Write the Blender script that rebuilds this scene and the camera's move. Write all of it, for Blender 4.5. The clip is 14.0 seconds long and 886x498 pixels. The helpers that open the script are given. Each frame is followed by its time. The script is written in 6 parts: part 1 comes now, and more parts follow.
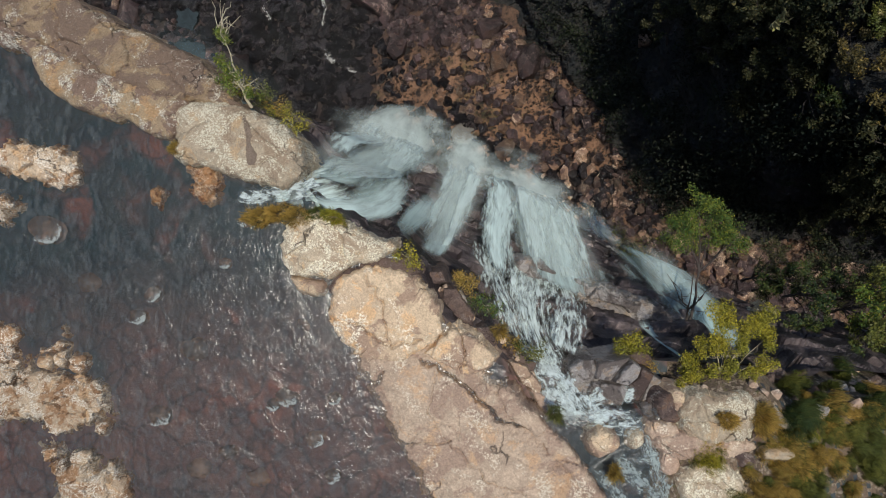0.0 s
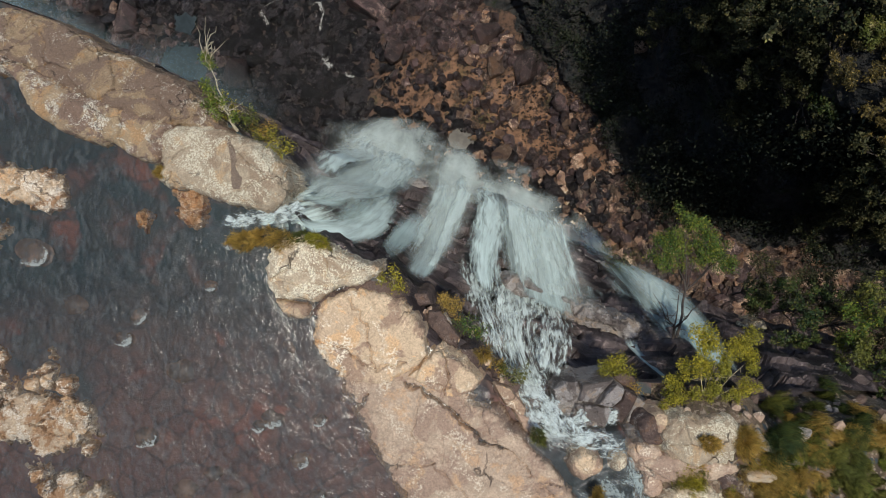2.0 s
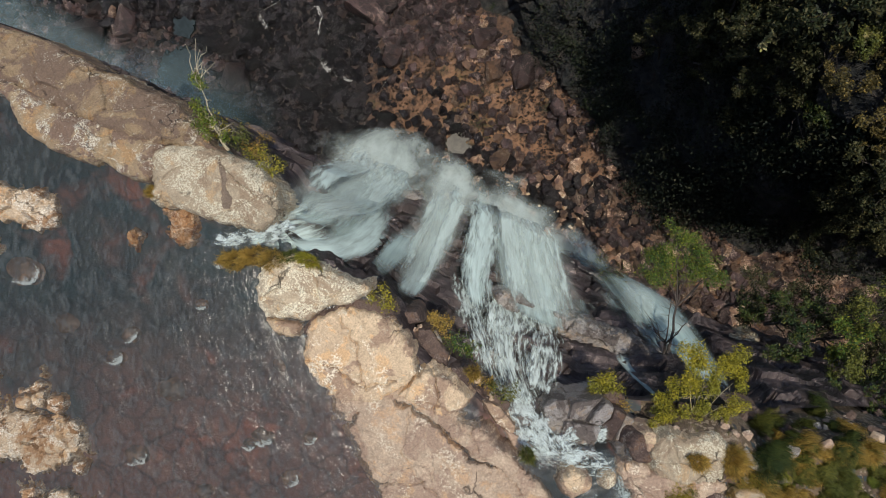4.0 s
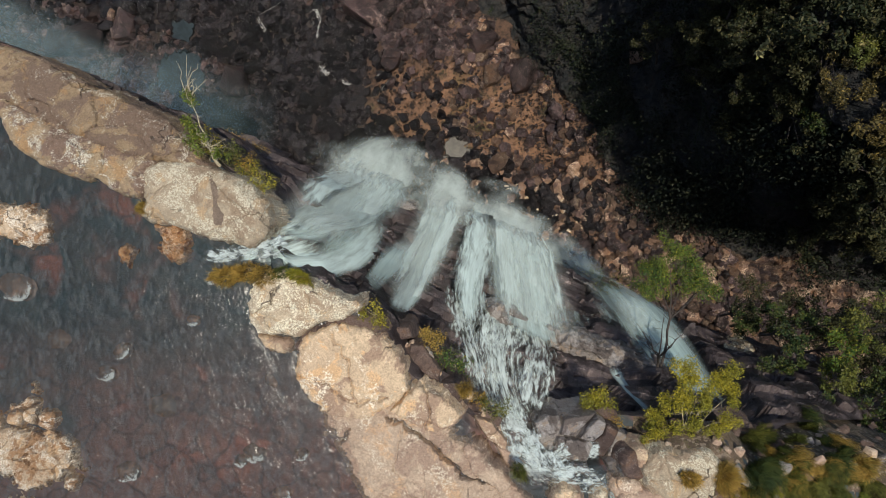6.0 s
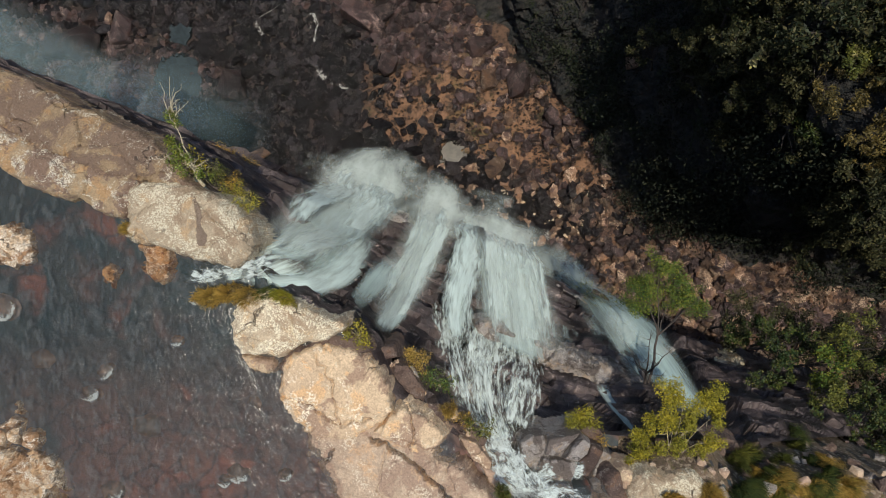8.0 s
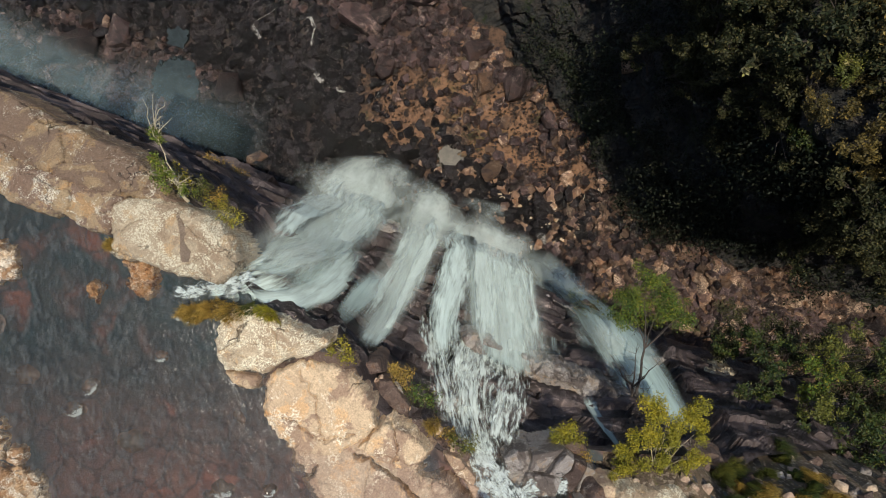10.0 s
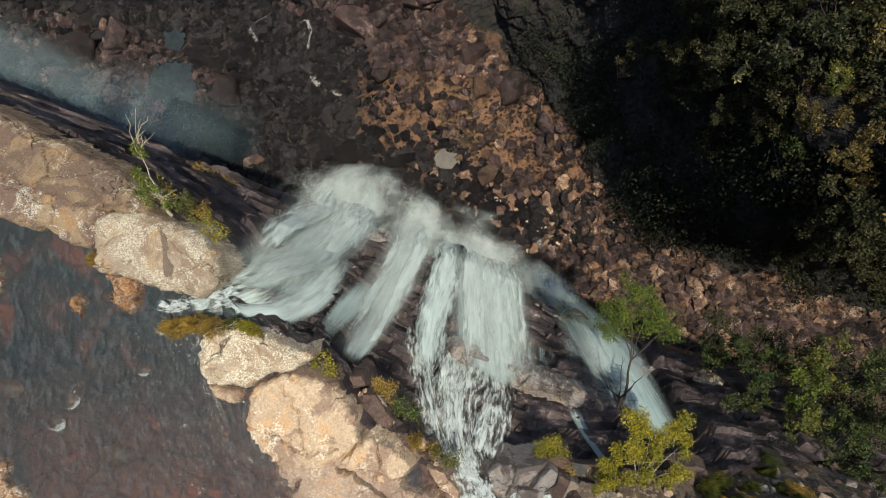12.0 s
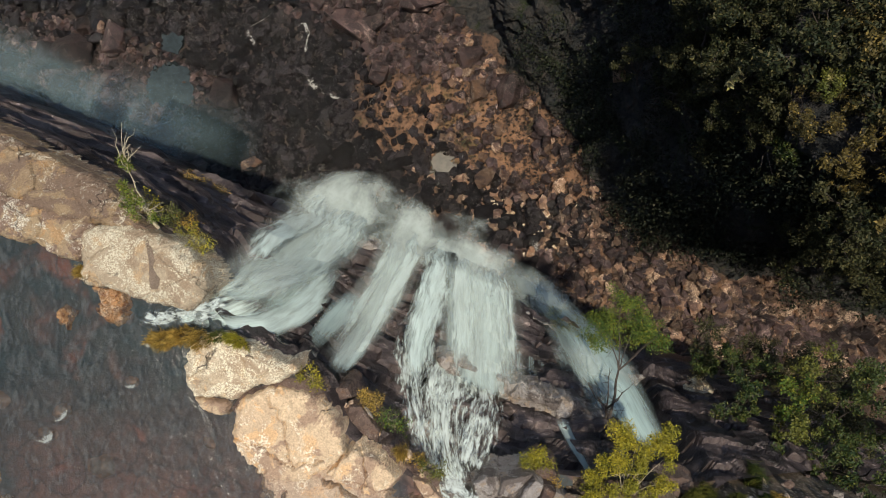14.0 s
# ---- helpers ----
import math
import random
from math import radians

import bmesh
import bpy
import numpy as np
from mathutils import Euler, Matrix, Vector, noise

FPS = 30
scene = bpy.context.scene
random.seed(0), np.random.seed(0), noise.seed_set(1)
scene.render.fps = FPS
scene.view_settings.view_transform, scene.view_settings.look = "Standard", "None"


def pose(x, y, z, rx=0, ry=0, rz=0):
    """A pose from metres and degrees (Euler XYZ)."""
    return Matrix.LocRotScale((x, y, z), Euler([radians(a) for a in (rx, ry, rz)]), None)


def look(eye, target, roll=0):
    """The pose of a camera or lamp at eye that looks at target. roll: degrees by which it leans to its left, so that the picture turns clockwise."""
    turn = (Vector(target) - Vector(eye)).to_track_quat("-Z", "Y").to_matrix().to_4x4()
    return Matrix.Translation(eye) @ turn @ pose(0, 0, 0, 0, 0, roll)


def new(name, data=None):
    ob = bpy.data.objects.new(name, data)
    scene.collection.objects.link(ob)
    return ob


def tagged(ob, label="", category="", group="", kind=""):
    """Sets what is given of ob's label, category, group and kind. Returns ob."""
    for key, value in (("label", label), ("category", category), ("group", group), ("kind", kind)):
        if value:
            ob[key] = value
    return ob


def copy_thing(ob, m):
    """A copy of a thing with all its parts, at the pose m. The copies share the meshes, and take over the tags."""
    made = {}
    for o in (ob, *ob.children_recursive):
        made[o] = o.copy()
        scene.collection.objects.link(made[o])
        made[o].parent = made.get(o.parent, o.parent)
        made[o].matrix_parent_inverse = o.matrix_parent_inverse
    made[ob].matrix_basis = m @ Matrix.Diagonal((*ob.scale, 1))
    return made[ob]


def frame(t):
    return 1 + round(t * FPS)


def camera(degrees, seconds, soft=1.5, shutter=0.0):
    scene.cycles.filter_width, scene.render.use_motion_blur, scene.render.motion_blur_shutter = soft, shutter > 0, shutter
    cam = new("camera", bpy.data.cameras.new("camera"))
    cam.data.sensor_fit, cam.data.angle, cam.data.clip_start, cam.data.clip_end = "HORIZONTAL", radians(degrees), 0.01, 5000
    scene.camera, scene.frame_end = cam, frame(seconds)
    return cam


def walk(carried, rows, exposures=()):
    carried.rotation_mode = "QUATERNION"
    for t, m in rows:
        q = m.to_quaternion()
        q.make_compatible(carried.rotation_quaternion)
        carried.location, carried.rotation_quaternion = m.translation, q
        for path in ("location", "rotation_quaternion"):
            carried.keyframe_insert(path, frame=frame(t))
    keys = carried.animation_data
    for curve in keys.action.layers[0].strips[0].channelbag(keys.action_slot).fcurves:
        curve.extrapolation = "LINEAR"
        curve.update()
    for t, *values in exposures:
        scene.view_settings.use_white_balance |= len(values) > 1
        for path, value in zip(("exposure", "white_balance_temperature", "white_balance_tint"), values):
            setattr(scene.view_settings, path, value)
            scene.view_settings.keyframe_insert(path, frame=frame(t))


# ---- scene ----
from mathutils.bvhtree import BVHTree

cam = camera(72.0, 14.0, soft=1.0)
# seconds, eye, and the small turns (degrees) away from looking straight down
PATH = [
    (0.0, -0.000, 0.000, 23.000, 0.000, -0.000, 0.001),
    (0.5, 0.127, 0.175, 23.013, -0.018, 0.013, 0.005),
    (1.0, 0.289, 0.412, 23.043, -0.022, 0.026, 0.008),
    (1.5, 0.458, 0.655, 23.101, -0.014, 0.041, 0.013),
    (2.0, 0.628, 0.890, 23.125, -0.011, 0.059, 0.025),
    (2.5, 0.774, 1.144, 23.175, -0.008, 0.080, 0.039),
    (3.0, 0.899, 1.375, 23.209, 0.006, 0.087, 0.048),
    (5.5, 1.232, 1.977, 23.212, 0.004, 0.114, 0.032),
    (6.0, 1.372, 2.238, 23.202, 0.008, 0.125, 0.034),
    (6.5, 1.544, 2.472, 23.205, 0.005, 0.123, 0.040),
    (7.0, 1.706, 2.678, 23.193, 0.003, 0.135, 0.052),
    (7.5, 1.857, 2.864, 23.172, 0.014, 0.148, 0.061),
    (8.0, 1.994, 3.016, 23.165, 0.017, 0.157, 0.065),
    (10.5, 2.788, 3.802, 23.183, 0.022, 0.203, 0.100),
    (11.0, 2.942, 3.965, 23.172, 0.025, 0.206, 0.110),
    (11.5, 3.126, 4.080, 23.174, 0.035, 0.191, 0.103),
    (12.0, 3.276, 4.176, 23.190, 0.053, 0.183, 0.103),
    (12.5, 3.601, 4.399, 23.231, 0.064, 0.190, 0.127),
    (13.0, 3.680, 4.464, 23.260, 0.084, 0.194, 0.144),
    (13.5, 3.761, 4.547, 23.281, 0.099, 0.191, 0.149),
    (14.0, 3.835, 4.645, 23.275, 0.102, 0.189, 0.152),
]
walk(cam, [(t, pose(x, y, z, rx, ry, rz)) for t, x, y, z, rx, ry, rz in PATH],
     exposures=((0.0, -0.08, 6250, 10), (3.0, -0.04, 6380, 10), (5.5, 0.02, 6500, 10), (10.5, 0.15, 6800, 10), (14.0, 0.22, 6950, 10)))

# ---------------------------------------------------------------- light
SUN = Vector((0.07, -0.05, 1.0)).normalized()
world = bpy.data.worlds.new("sky")
scene.world = world
world.use_nodes = True
wn = world.node_tree.nodes
sky = wn.new("ShaderNodeTexSky")
sky.sky_type, sky.sun_disc = "NISHITA", False
sky.sun_elevation = math.asin(SUN.z)
sky.sun_rotation = math.atan2(SUN.x, SUN.y)
world.node_tree.links.new(sky.outputs[0], wn["Background"].inputs[0])
wn["Background"].inputs[1].default_value = 0.115
lamp = bpy.data.lights.new("sun", "SUN")
lamp.energy, lamp.angle, lamp.color = 3.7, radians(0.5), (1.0, 0.93, 0.79)
sun = new("sun", lamp)
sun.matrix_world = look(SUN * 100, (0, 0, 0))


# ---------------------------------------------------------------- materials
class Nodes:
    """A small helper that strings shader nodes together."""

    def __init__(self, name):
        self.mat = bpy.data.materials.new(name)
        self.mat.use_nodes = True
        self.tree = self.mat.node_tree
        self.bsdf = self.tree.nodes["Principled BSDF"]

    def put(self, socket, value):
        if isinstance(value, bpy.types.NodeSocket):
            self.tree.links.new(value, socket)
        elif isinstance(value, (tuple, list)) and len(value) == 3 and socket.type == "RGBA":
            socket.default_value = (*value, 1)
        else:
            socket.default_value = value

    def node(self, kind, out=0, **inputs):
        n = self.tree.nodes.new("ShaderNode" + kind)
        for key, value in inputs.items():
            self.put(n.inputs[key.replace("_", " ")], value)
        return n.outputs[out]

    def coords(self, scale=(1, 1, 1), space="Object", turn=(0, 0, 0)):
        src = self.tree.nodes.new("ShaderNodeTexCoord").outputs[space]
        if space == "Object":
            src = self.tree.nodes.new("ShaderNodeNewGeometry").outputs["Position"]
        return self.node("Mapping", Vector=src, Scale=scale, Rotation=turn)

    def noise(self, vec, scale, detail=6, rough=0.6, distort=0.0):
        return self.node("TexNoise", Vector=vec, Scale=scale, Detail=detail, Roughness=rough, Distortion=distort)

    def cells(self, vec, scale, feature="F1", out=0):
        n = self.tree.nodes.new("ShaderNodeTexVoronoi")
        n.feature = feature
        self.put(n.inputs["Vector"], vec)
        n.inputs["Scale"].default_value = scale
        return n.outputs[out]

    def ramp(self, fac, a, b, lo=0.0, hi=1.0):
        n = self.tree.nodes.new("ShaderNodeMapRange")
        n.interpolation_type = "SMOOTHSTEP"
        for key, value in (("Value", fac), ("From Min", a), ("From Max", b), ("To Min", lo), ("To Max", hi)):
            self.put(n.inputs[key], value)
        return n.outputs[0]

    def mix(self, fac, a, b, blend="MIX"):
        n = self.tree.nodes.new("ShaderNodeMix")
        n.data_type, n.blend_type = "RGBA", blend
        self.put(n.inputs[0], fac), self.put(n.inputs[6], a), self.put(n.inputs[7], b)
        return n.outputs[2]

    def calc(self, op, a, b=0.0, c=0.0):
        n = self.tree.nodes.new("ShaderNodeMath")
        n.operation = op
        for i, value in enumerate((a, b, c)):
            self.put(n.inputs[i], value)
        return n.outputs[0]

    def axis(self, vec, k):
        return self.node("SeparateXYZ", out=k, Vector=vec)

    def bump(self, height, strength, distance):
        n = self.tree.nodes.new("ShaderNodeBump")
        n.inputs["Strength"].default_value, n.inputs["Distance"].default_value = strength, distance
        self.put(n.inputs["Height"], height)
        self.put(self.bsdf.inputs["Normal"], n.outputs[0])

    def random(self):
        return self.tree.nodes.new("ShaderNodeObjectInfo").outputs["Random"]

    def island(self):
        return self.tree.nodes.new("ShaderNodeNewGeometry").outputs["Random Per Island"]

    def done(self, color, rough=0.8, **more):
        self.put(self.bsdf.inputs["Base Color"], color)
        self.put(self.bsdf.inputs["Roughness"], rough)
        for key, value in more.items():
            self.put(self.bsdf.inputs[key.replace("_", " ")], value)
        return self.mat


def rock_material(name, base, dark, pale, size=1.0, dark_at=0.52, pale_at=0.60, rough=0.85, crack=0.8, bump=0.12, vary=(0.86, 1.12)):
    """Weathered sandstone: broad stains, pale lichen crusts, thin joints, grain."""
    m = Nodes(name)
    p = m.coords()
    warp = m.node("VectorMath", Vector=p)
    add = m.tree.nodes[-1]
    m.tree.links.new(m.node("TexNoise", out=1, Vector=p, Scale=1.5 / size, Detail=5.0), add.inputs[1])
    broad = m.noise(p, 0.5 / size, 6, 0.62, 0.8)
    mid = m.noise(p, 2.3 / size, 9, 0.72, 0.4)
    fine = m.noise(p, 13 / size, 7, 0.75)
    grit = m.noise(p, 45 / size, 3, 0.7)
    plate = m.axis(m.cells(warp, 0.8 / size, "F1", 1), 0)
    col = m.mix(m.ramp(mid, 0.32, 0.68), tuple(0.78 * c for c in base), tuple(1.18 * c for c in base))
    col = m.mix(m.ramp(plate, 0.25, 0.9, 0.0, 0.55), col, tuple(0.55 * c + 0.45 * d for c, d in zip(base, dark)))
    edge = m.calc("ADD", broad, m.calc("MULTIPLY", m.calc("SUBTRACT", mid, 0.5), 0.35))
    ochre = m.ramp(m.calc("ADD", m.noise(p, 0.9 / size, 6, 0.65, 0.6), m.calc("MULTIPLY", m.calc("SUBTRACT", fine, 0.5), 0.2)), 0.53, 0.60, 0.0, 0.6)
    col = m.mix(ochre, col, (base[0] * 1.12, base[1] * 0.88, base[2] * 0.62))
    col = m.mix(m.ramp(edge, dark_at - 0.03, dark_at + 0.035), col, dark)
    lich_mask = m.calc("ADD", m.noise(p, 0.8 / size, 6, 0.7, 0.8), m.calc("MULTIPLY", m.calc("SUBTRACT", fine, 0.5), 0.5))
    lich = m.calc("MULTIPLY", m.ramp(lich_mask, pale_at - 0.03, pale_at + 0.05), m.ramp(fine, 0.44, 0.54))
    col = m.mix(lich, col, pale)
    crust = m.calc("MULTIPLY", m.ramp(m.noise(p, 4.2 / size, 4, 0.7, 1.0), 0.60, 0.66), m.ramp(grit, 0.4, 0.55))
    col = m.mix(m.calc("MULTIPLY", crust, 0.55), col, tuple(min(0.8, 1.15 * c) for c in pale))
    spots = m.calc("MULTIPLY", m.ramp(m.noise(p, 7.5 / size, 4, 0.65), 0.60, 0.68), 0.32)
    col = m.mix(spots, col, tuple(0.4 * c for c in dark))
    col = m.mix(m.ramp(grit, 0.3, 0.7, 0.0, 0.30), col, tuple(0.6 * c for c in dark))
    k = m.ramp(fine, 0.34, 0.66, 0.80, 1.16)
    col = m.mix(1.0, col, m.node("CombineColor", Red=k, Green=k, Blue=k), "MULTIPLY")
    pit = m.calc("MULTIPLY", m.ramp(m.noise(p, 22 / size, 3, 0.6), 0.62, 0.68), 0.5)
    col = m.mix(pit, col, tuple(0.35 * c for c in dark))
    joint = m.cells(warp, 0.33 / size, "DISTANCE_TO_EDGE")
    line = m.calc("MULTIPLY", m.ramp(joint, 0.0, 0.014, 1.0, 0.0), crack)
    line = m.calc("MULTIPLY", line, m.ramp(m.noise(p, 0.4 / size, 3), 0.50, 0.60))
    col = m.mix(line, col, tuple(0.2 * c for c in dark))
    rnd = m.calc("MULTIPLY", m.ramp(m.random(), 0, 1, *vary), m.ramp(m.island(), 0, 1, *vary)) if vary[0] < 0.8 else m.ramp(m.random(), 0, 1, *vary)
    col = m.mix(1.0, col, m.node("CombineColor", Red=rnd, Green=rnd, Blue=rnd), "MULTIPLY")
    h = m.calc("ADD", m.calc("MULTIPLY", mid, 0.9), m.calc("MULTIPLY", fine, 0.4))
    h = m.calc("SUBTRACT", h, m.calc("MULTIPLY", line, 0.9))
    m.bump(h, 1.0, bump * 1.8)
    return m.done(col, rough)


M_TAN = rock_material("tan_sandstone", (0.60, 0.455, 0.30), (0.33, 0.225, 0.155), (0.74, 0.66, 0.52), 1.0, 0.51, 0.595, bump=0.05)
M_CRUSTED = rock_material("crusted_sandstone", (0.51, 0.375, 0.225), (0.27, 0.18, 0.13), (0.80, 0.75, 0.62), 0.75, 0.49, 0.565)
M_GREY = rock_material("lichen_sandstone", (0.54, 0.44, 0.31), (0.39, 0.29, 0.195), (0.78, 0.72, 0.55), 0.8, 0.55, 0.52, bump=0.07)
M_SLAB = rock_material("brown_grey_sandstone", (0.44, 0.315, 0.185), (0.25, 0.17, 0.12), (0.72, 0.66, 0.53), 0.8, 0.48, 0.605)
M_PINK = rock_material("pink_sandstone", (0.57, 0.435, 0.315), (0.40, 0.28, 0.205), (0.72, 0.62, 0.48), 1.2, 0.52, 0.60, bump=0.055)
M_BROWN = rock_material("brown_sandstone", (0.19, 0.13, 0.105), (0.10, 0.065, 0.055), (0.36, 0.30, 0.26), 0.7, 0.5, 0.62)
M_GREYROCK = rock_material("wet_grey_rock", (0.45, 0.41, 0.385), (0.17, 0.14, 0.125), (0.62, 0.58, 0.54), 0.6, 0.5, 0.62, 0.45)
M_WETSTAIN = rock_material("wet_stain", (0.30, 0.225, 0.165), (0.22, 0.16, 0.12), (0.28, 0.23, 0.18), 0.5, 0.5, 0.64, 0.25)
M_CREAM = rock_material("cream_crust", (0.59, 0.46, 0.32), (0.36, 0.21, 0.11), (0.80, 0.73, 0.61), 0.7, 0.52, 0.53, bump=0.06)
M_ORANGE = rock_material("orange_stone", (0.64, 0.36, 0.17), (0.30, 0.13, 0.06), (0.82, 0.64, 0.46), 0.3, 0.54, 0.52)
M_DROWNED = rock_material("drowned_stone", (0.27, 0.19, 0.15), (0.13, 0.10, 0.085), (0.30, 0.25, 0.2), 0.4, 0.5, 0.62, 0.5, 0.0, 0.015)
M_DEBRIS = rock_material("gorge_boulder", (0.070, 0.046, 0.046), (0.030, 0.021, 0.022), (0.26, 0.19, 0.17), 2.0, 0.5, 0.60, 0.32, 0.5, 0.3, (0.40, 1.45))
# wet stone taken near-black, so it also carries the fall cliff's shade
M_WETSHADE = rock_material("wet_shaded_boulder", (0.021, 0.018, 0.020), (0.008, 0.007, 0.008), (0.10, 0.095, 0.095), 2.0, 0.5, 0.66, 0.2, 0.5, 0.3, (0.40, 1.5))
M_RUST = rock_material("rust_boulder", (0.20, 0.122, 0.082), (0.075, 0.045, 0.038), (0.46, 0.34, 0.25), 1.8, 0.52, 0.57, 0.5, 0.5, 0.3, (0.42, 1.45))


def cliff_material(name, base, wet, pale, rough):
    """Bedded rock: thin pale and dark beds over height, stains running down."""
    m = Nodes(name)
    p = m.coords((0.25, 0.25, 1.0))
    q = m.coords()
    bed = m.noise(p, 2.2, 5, 0.7, 0.3)
    blot = m.noise(q, 0.35, 6, 0.65, 0.5)
    fine = m.noise(q, 5.0, 8, 0.7)
    col = m.mix(m.ramp(bed, 0.36, 0.62), wet, base)
    col = m.mix(m.ramp(blot, 0.46, 0.62), col, tuple(0.5 * c for c in wet))
    col = m.mix(m.calc("MULTIPLY", m.ramp(bed, 0.585, 0.67), m.ramp(fine, 0.45, 0.6)), col, pale)
    m.bump(m.calc("ADD", m.calc("MULTIPLY", bed, 0.5), m.calc("MULTIPLY", fine, 0.5)), 0.9, 0.3)
    return m.done(col, rough)


M_CLIFF = cliff_material("bedded_cliff", (0.112, 0.086, 0.084), (0.030, 0.021, 0.021), (0.38, 0.30, 0.28), 0.36)


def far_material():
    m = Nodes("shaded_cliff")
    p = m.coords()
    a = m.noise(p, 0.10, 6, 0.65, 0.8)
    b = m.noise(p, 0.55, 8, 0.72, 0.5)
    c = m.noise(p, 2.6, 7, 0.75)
    # wall tones darkened for the shade the wall stands in
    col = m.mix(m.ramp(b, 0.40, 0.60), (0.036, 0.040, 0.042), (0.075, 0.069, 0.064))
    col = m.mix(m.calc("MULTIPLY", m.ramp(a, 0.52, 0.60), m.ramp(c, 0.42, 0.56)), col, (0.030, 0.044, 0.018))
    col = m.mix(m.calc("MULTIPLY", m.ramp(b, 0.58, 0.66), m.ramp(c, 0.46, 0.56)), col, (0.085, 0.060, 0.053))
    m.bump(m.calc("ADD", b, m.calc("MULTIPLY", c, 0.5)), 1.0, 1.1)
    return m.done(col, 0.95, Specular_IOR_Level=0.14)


M_FARCLIFF = far_material()


def floor_material():
    m = Nodes("gorge_floor")
    p = m.coords()
    a = m.noise(p, 0.09, 7, 0.62, 0.6)
    b = m.noise(p, 0.5, 8, 0.7)
    c = m.noise(p, 2.2, 6, 0.7)
    # base tone near-black, the shade of the gaps between boulders put in
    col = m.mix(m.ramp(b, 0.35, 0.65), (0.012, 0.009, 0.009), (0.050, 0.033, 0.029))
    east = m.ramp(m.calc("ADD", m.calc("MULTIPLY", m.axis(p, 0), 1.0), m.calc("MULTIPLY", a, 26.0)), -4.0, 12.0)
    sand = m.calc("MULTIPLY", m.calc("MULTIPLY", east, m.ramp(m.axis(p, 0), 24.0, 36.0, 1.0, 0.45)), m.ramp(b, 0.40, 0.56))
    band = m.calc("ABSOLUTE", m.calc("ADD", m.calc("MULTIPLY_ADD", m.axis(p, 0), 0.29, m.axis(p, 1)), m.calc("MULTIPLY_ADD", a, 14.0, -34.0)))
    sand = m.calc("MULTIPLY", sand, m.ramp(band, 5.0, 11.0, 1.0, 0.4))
    col = m.mix(sand, col, m.mix(c, (0.20, 0.105, 0.064), (0.36, 0.205, 0.118)))
    green = m.calc("MULTIPLY", m.ramp(m.noise(p, 0.16, 5, 0.6), 0.56, 0.68), m.ramp(c, 0.4, 0.6))
    col = m.mix(m.calc("MULTIPLY", green, 0.6), col, (0.075, 0.075, 0.02))
    m.bump(m.calc("ADD", b, m.calc("MULTIPLY", c, 0.5)), 1.0, 0.8)
    return m.done(col, 0.75)


M_FLOOR = floor_material()


def bank_material():
    """Dry earth: grit, leaf litter, pale stones and dark damp hollows."""
    m = Nodes("bank_earth")
    p = m.coords()
    a = m.noise(p, 0.8, 7, 0.65, 0.5)
    b = m.noise(p, 6.0, 6, 0.7)
    c = m.noise(p, 22.0, 4, 0.7)
    grit = m.axis(m.cells(p, 9.0, "F1", 1), 0)
    col = m.mix(m.ramp(a, 0.4, 0.6), (0.075, 0.052, 0.034), (0.20, 0.14, 0.095))
    col = m.mix(m.ramp(b, 0.5, 0.66), col, (0.10, 0.09, 0.03))
    col = m.mix(m.ramp(grit, 0.78, 0.84, 0.0, 0.8), col, (0.34, 0.27, 0.20))
    col = m.mix(m.ramp(c, 0.50, 0.62, 0.0, 0.7), col, (0.035, 0.026, 0.020))
    m.bump(m.calc("ADD", b, m.calc("MULTIPLY", c, 0.4)), 1.0, 0.12)
    return m.done(col, 0.9)


M_BANK = bank_material()


def bed_material():
    """River bed: slate and teal silt, red-brown iron crust, drowned slabs with dark gaps."""
    m = Nodes("river_bed")
    p = m.coords()
    a = m.noise(p, 0.16, 5, 0.55, 0.7)
    b = m.noise(p, 0.7, 7, 0.65, 0.4)
    c = m.noise(p, 3.5, 7, 0.7)
    warp = m.node("VectorMath", Vector=p)
    m.tree.links.new(m.node("TexNoise", out=1, Vector=p, Scale=0.9, Detail=4.0), m.tree.nodes[-2].inputs[1])
    slab = m.axis(m.cells(warp, 0.75, "F1", 1), 0)
    gap = m.cells(warp, 0.75, "DISTANCE_TO_EDGE")
    south = m.ramp(m.calc("ADD", m.axis(p, 1), m.calc("MULTIPLY", m.calc("SUBTRACT", b, 0.5), 9.0)), -6.0, 0.5)
    stream = m.ramp(m.axis(p, 0), 3.0, 5.5)
    south = m.calc("MAXIMUM", south, stream)
    col = m.mix(south, (0.150, 0.088, 0.080), (0.024, 0.040, 0.047))
    col = m.mix(m.ramp(a, 0.50, 0.66, 0.0, 0.75), col, (0.018, 0.058, 0.068))
    col = m.mix(m.calc("MULTIPLY", m.ramp(m.noise(p, 0.42, 4, 0.55, 0.5), 0.54, 0.70), 0.75), col, (0.27, 0.105, 0.075))
    col = m.mix(m.ramp(slab, 0.2, 0.9, 0.0, 0.45), col, m.mix(south, (0.20, 0.125, 0.105), (0.055, 0.062, 0.060)))
    col = m.mix(m.ramp(gap, 0.0, 0.07, 0.55, 0.0), col, (0.016, 0.018, 0.020))
    col = m.mix(m.ramp(c, 0.3, 0.7, 0.0, 0.5), col, (0.045, 0.042, 0.043))
    m.bump(c, 0.8, 0.08)
    return m.done(col, 0.6)


M_BED = bed_material()


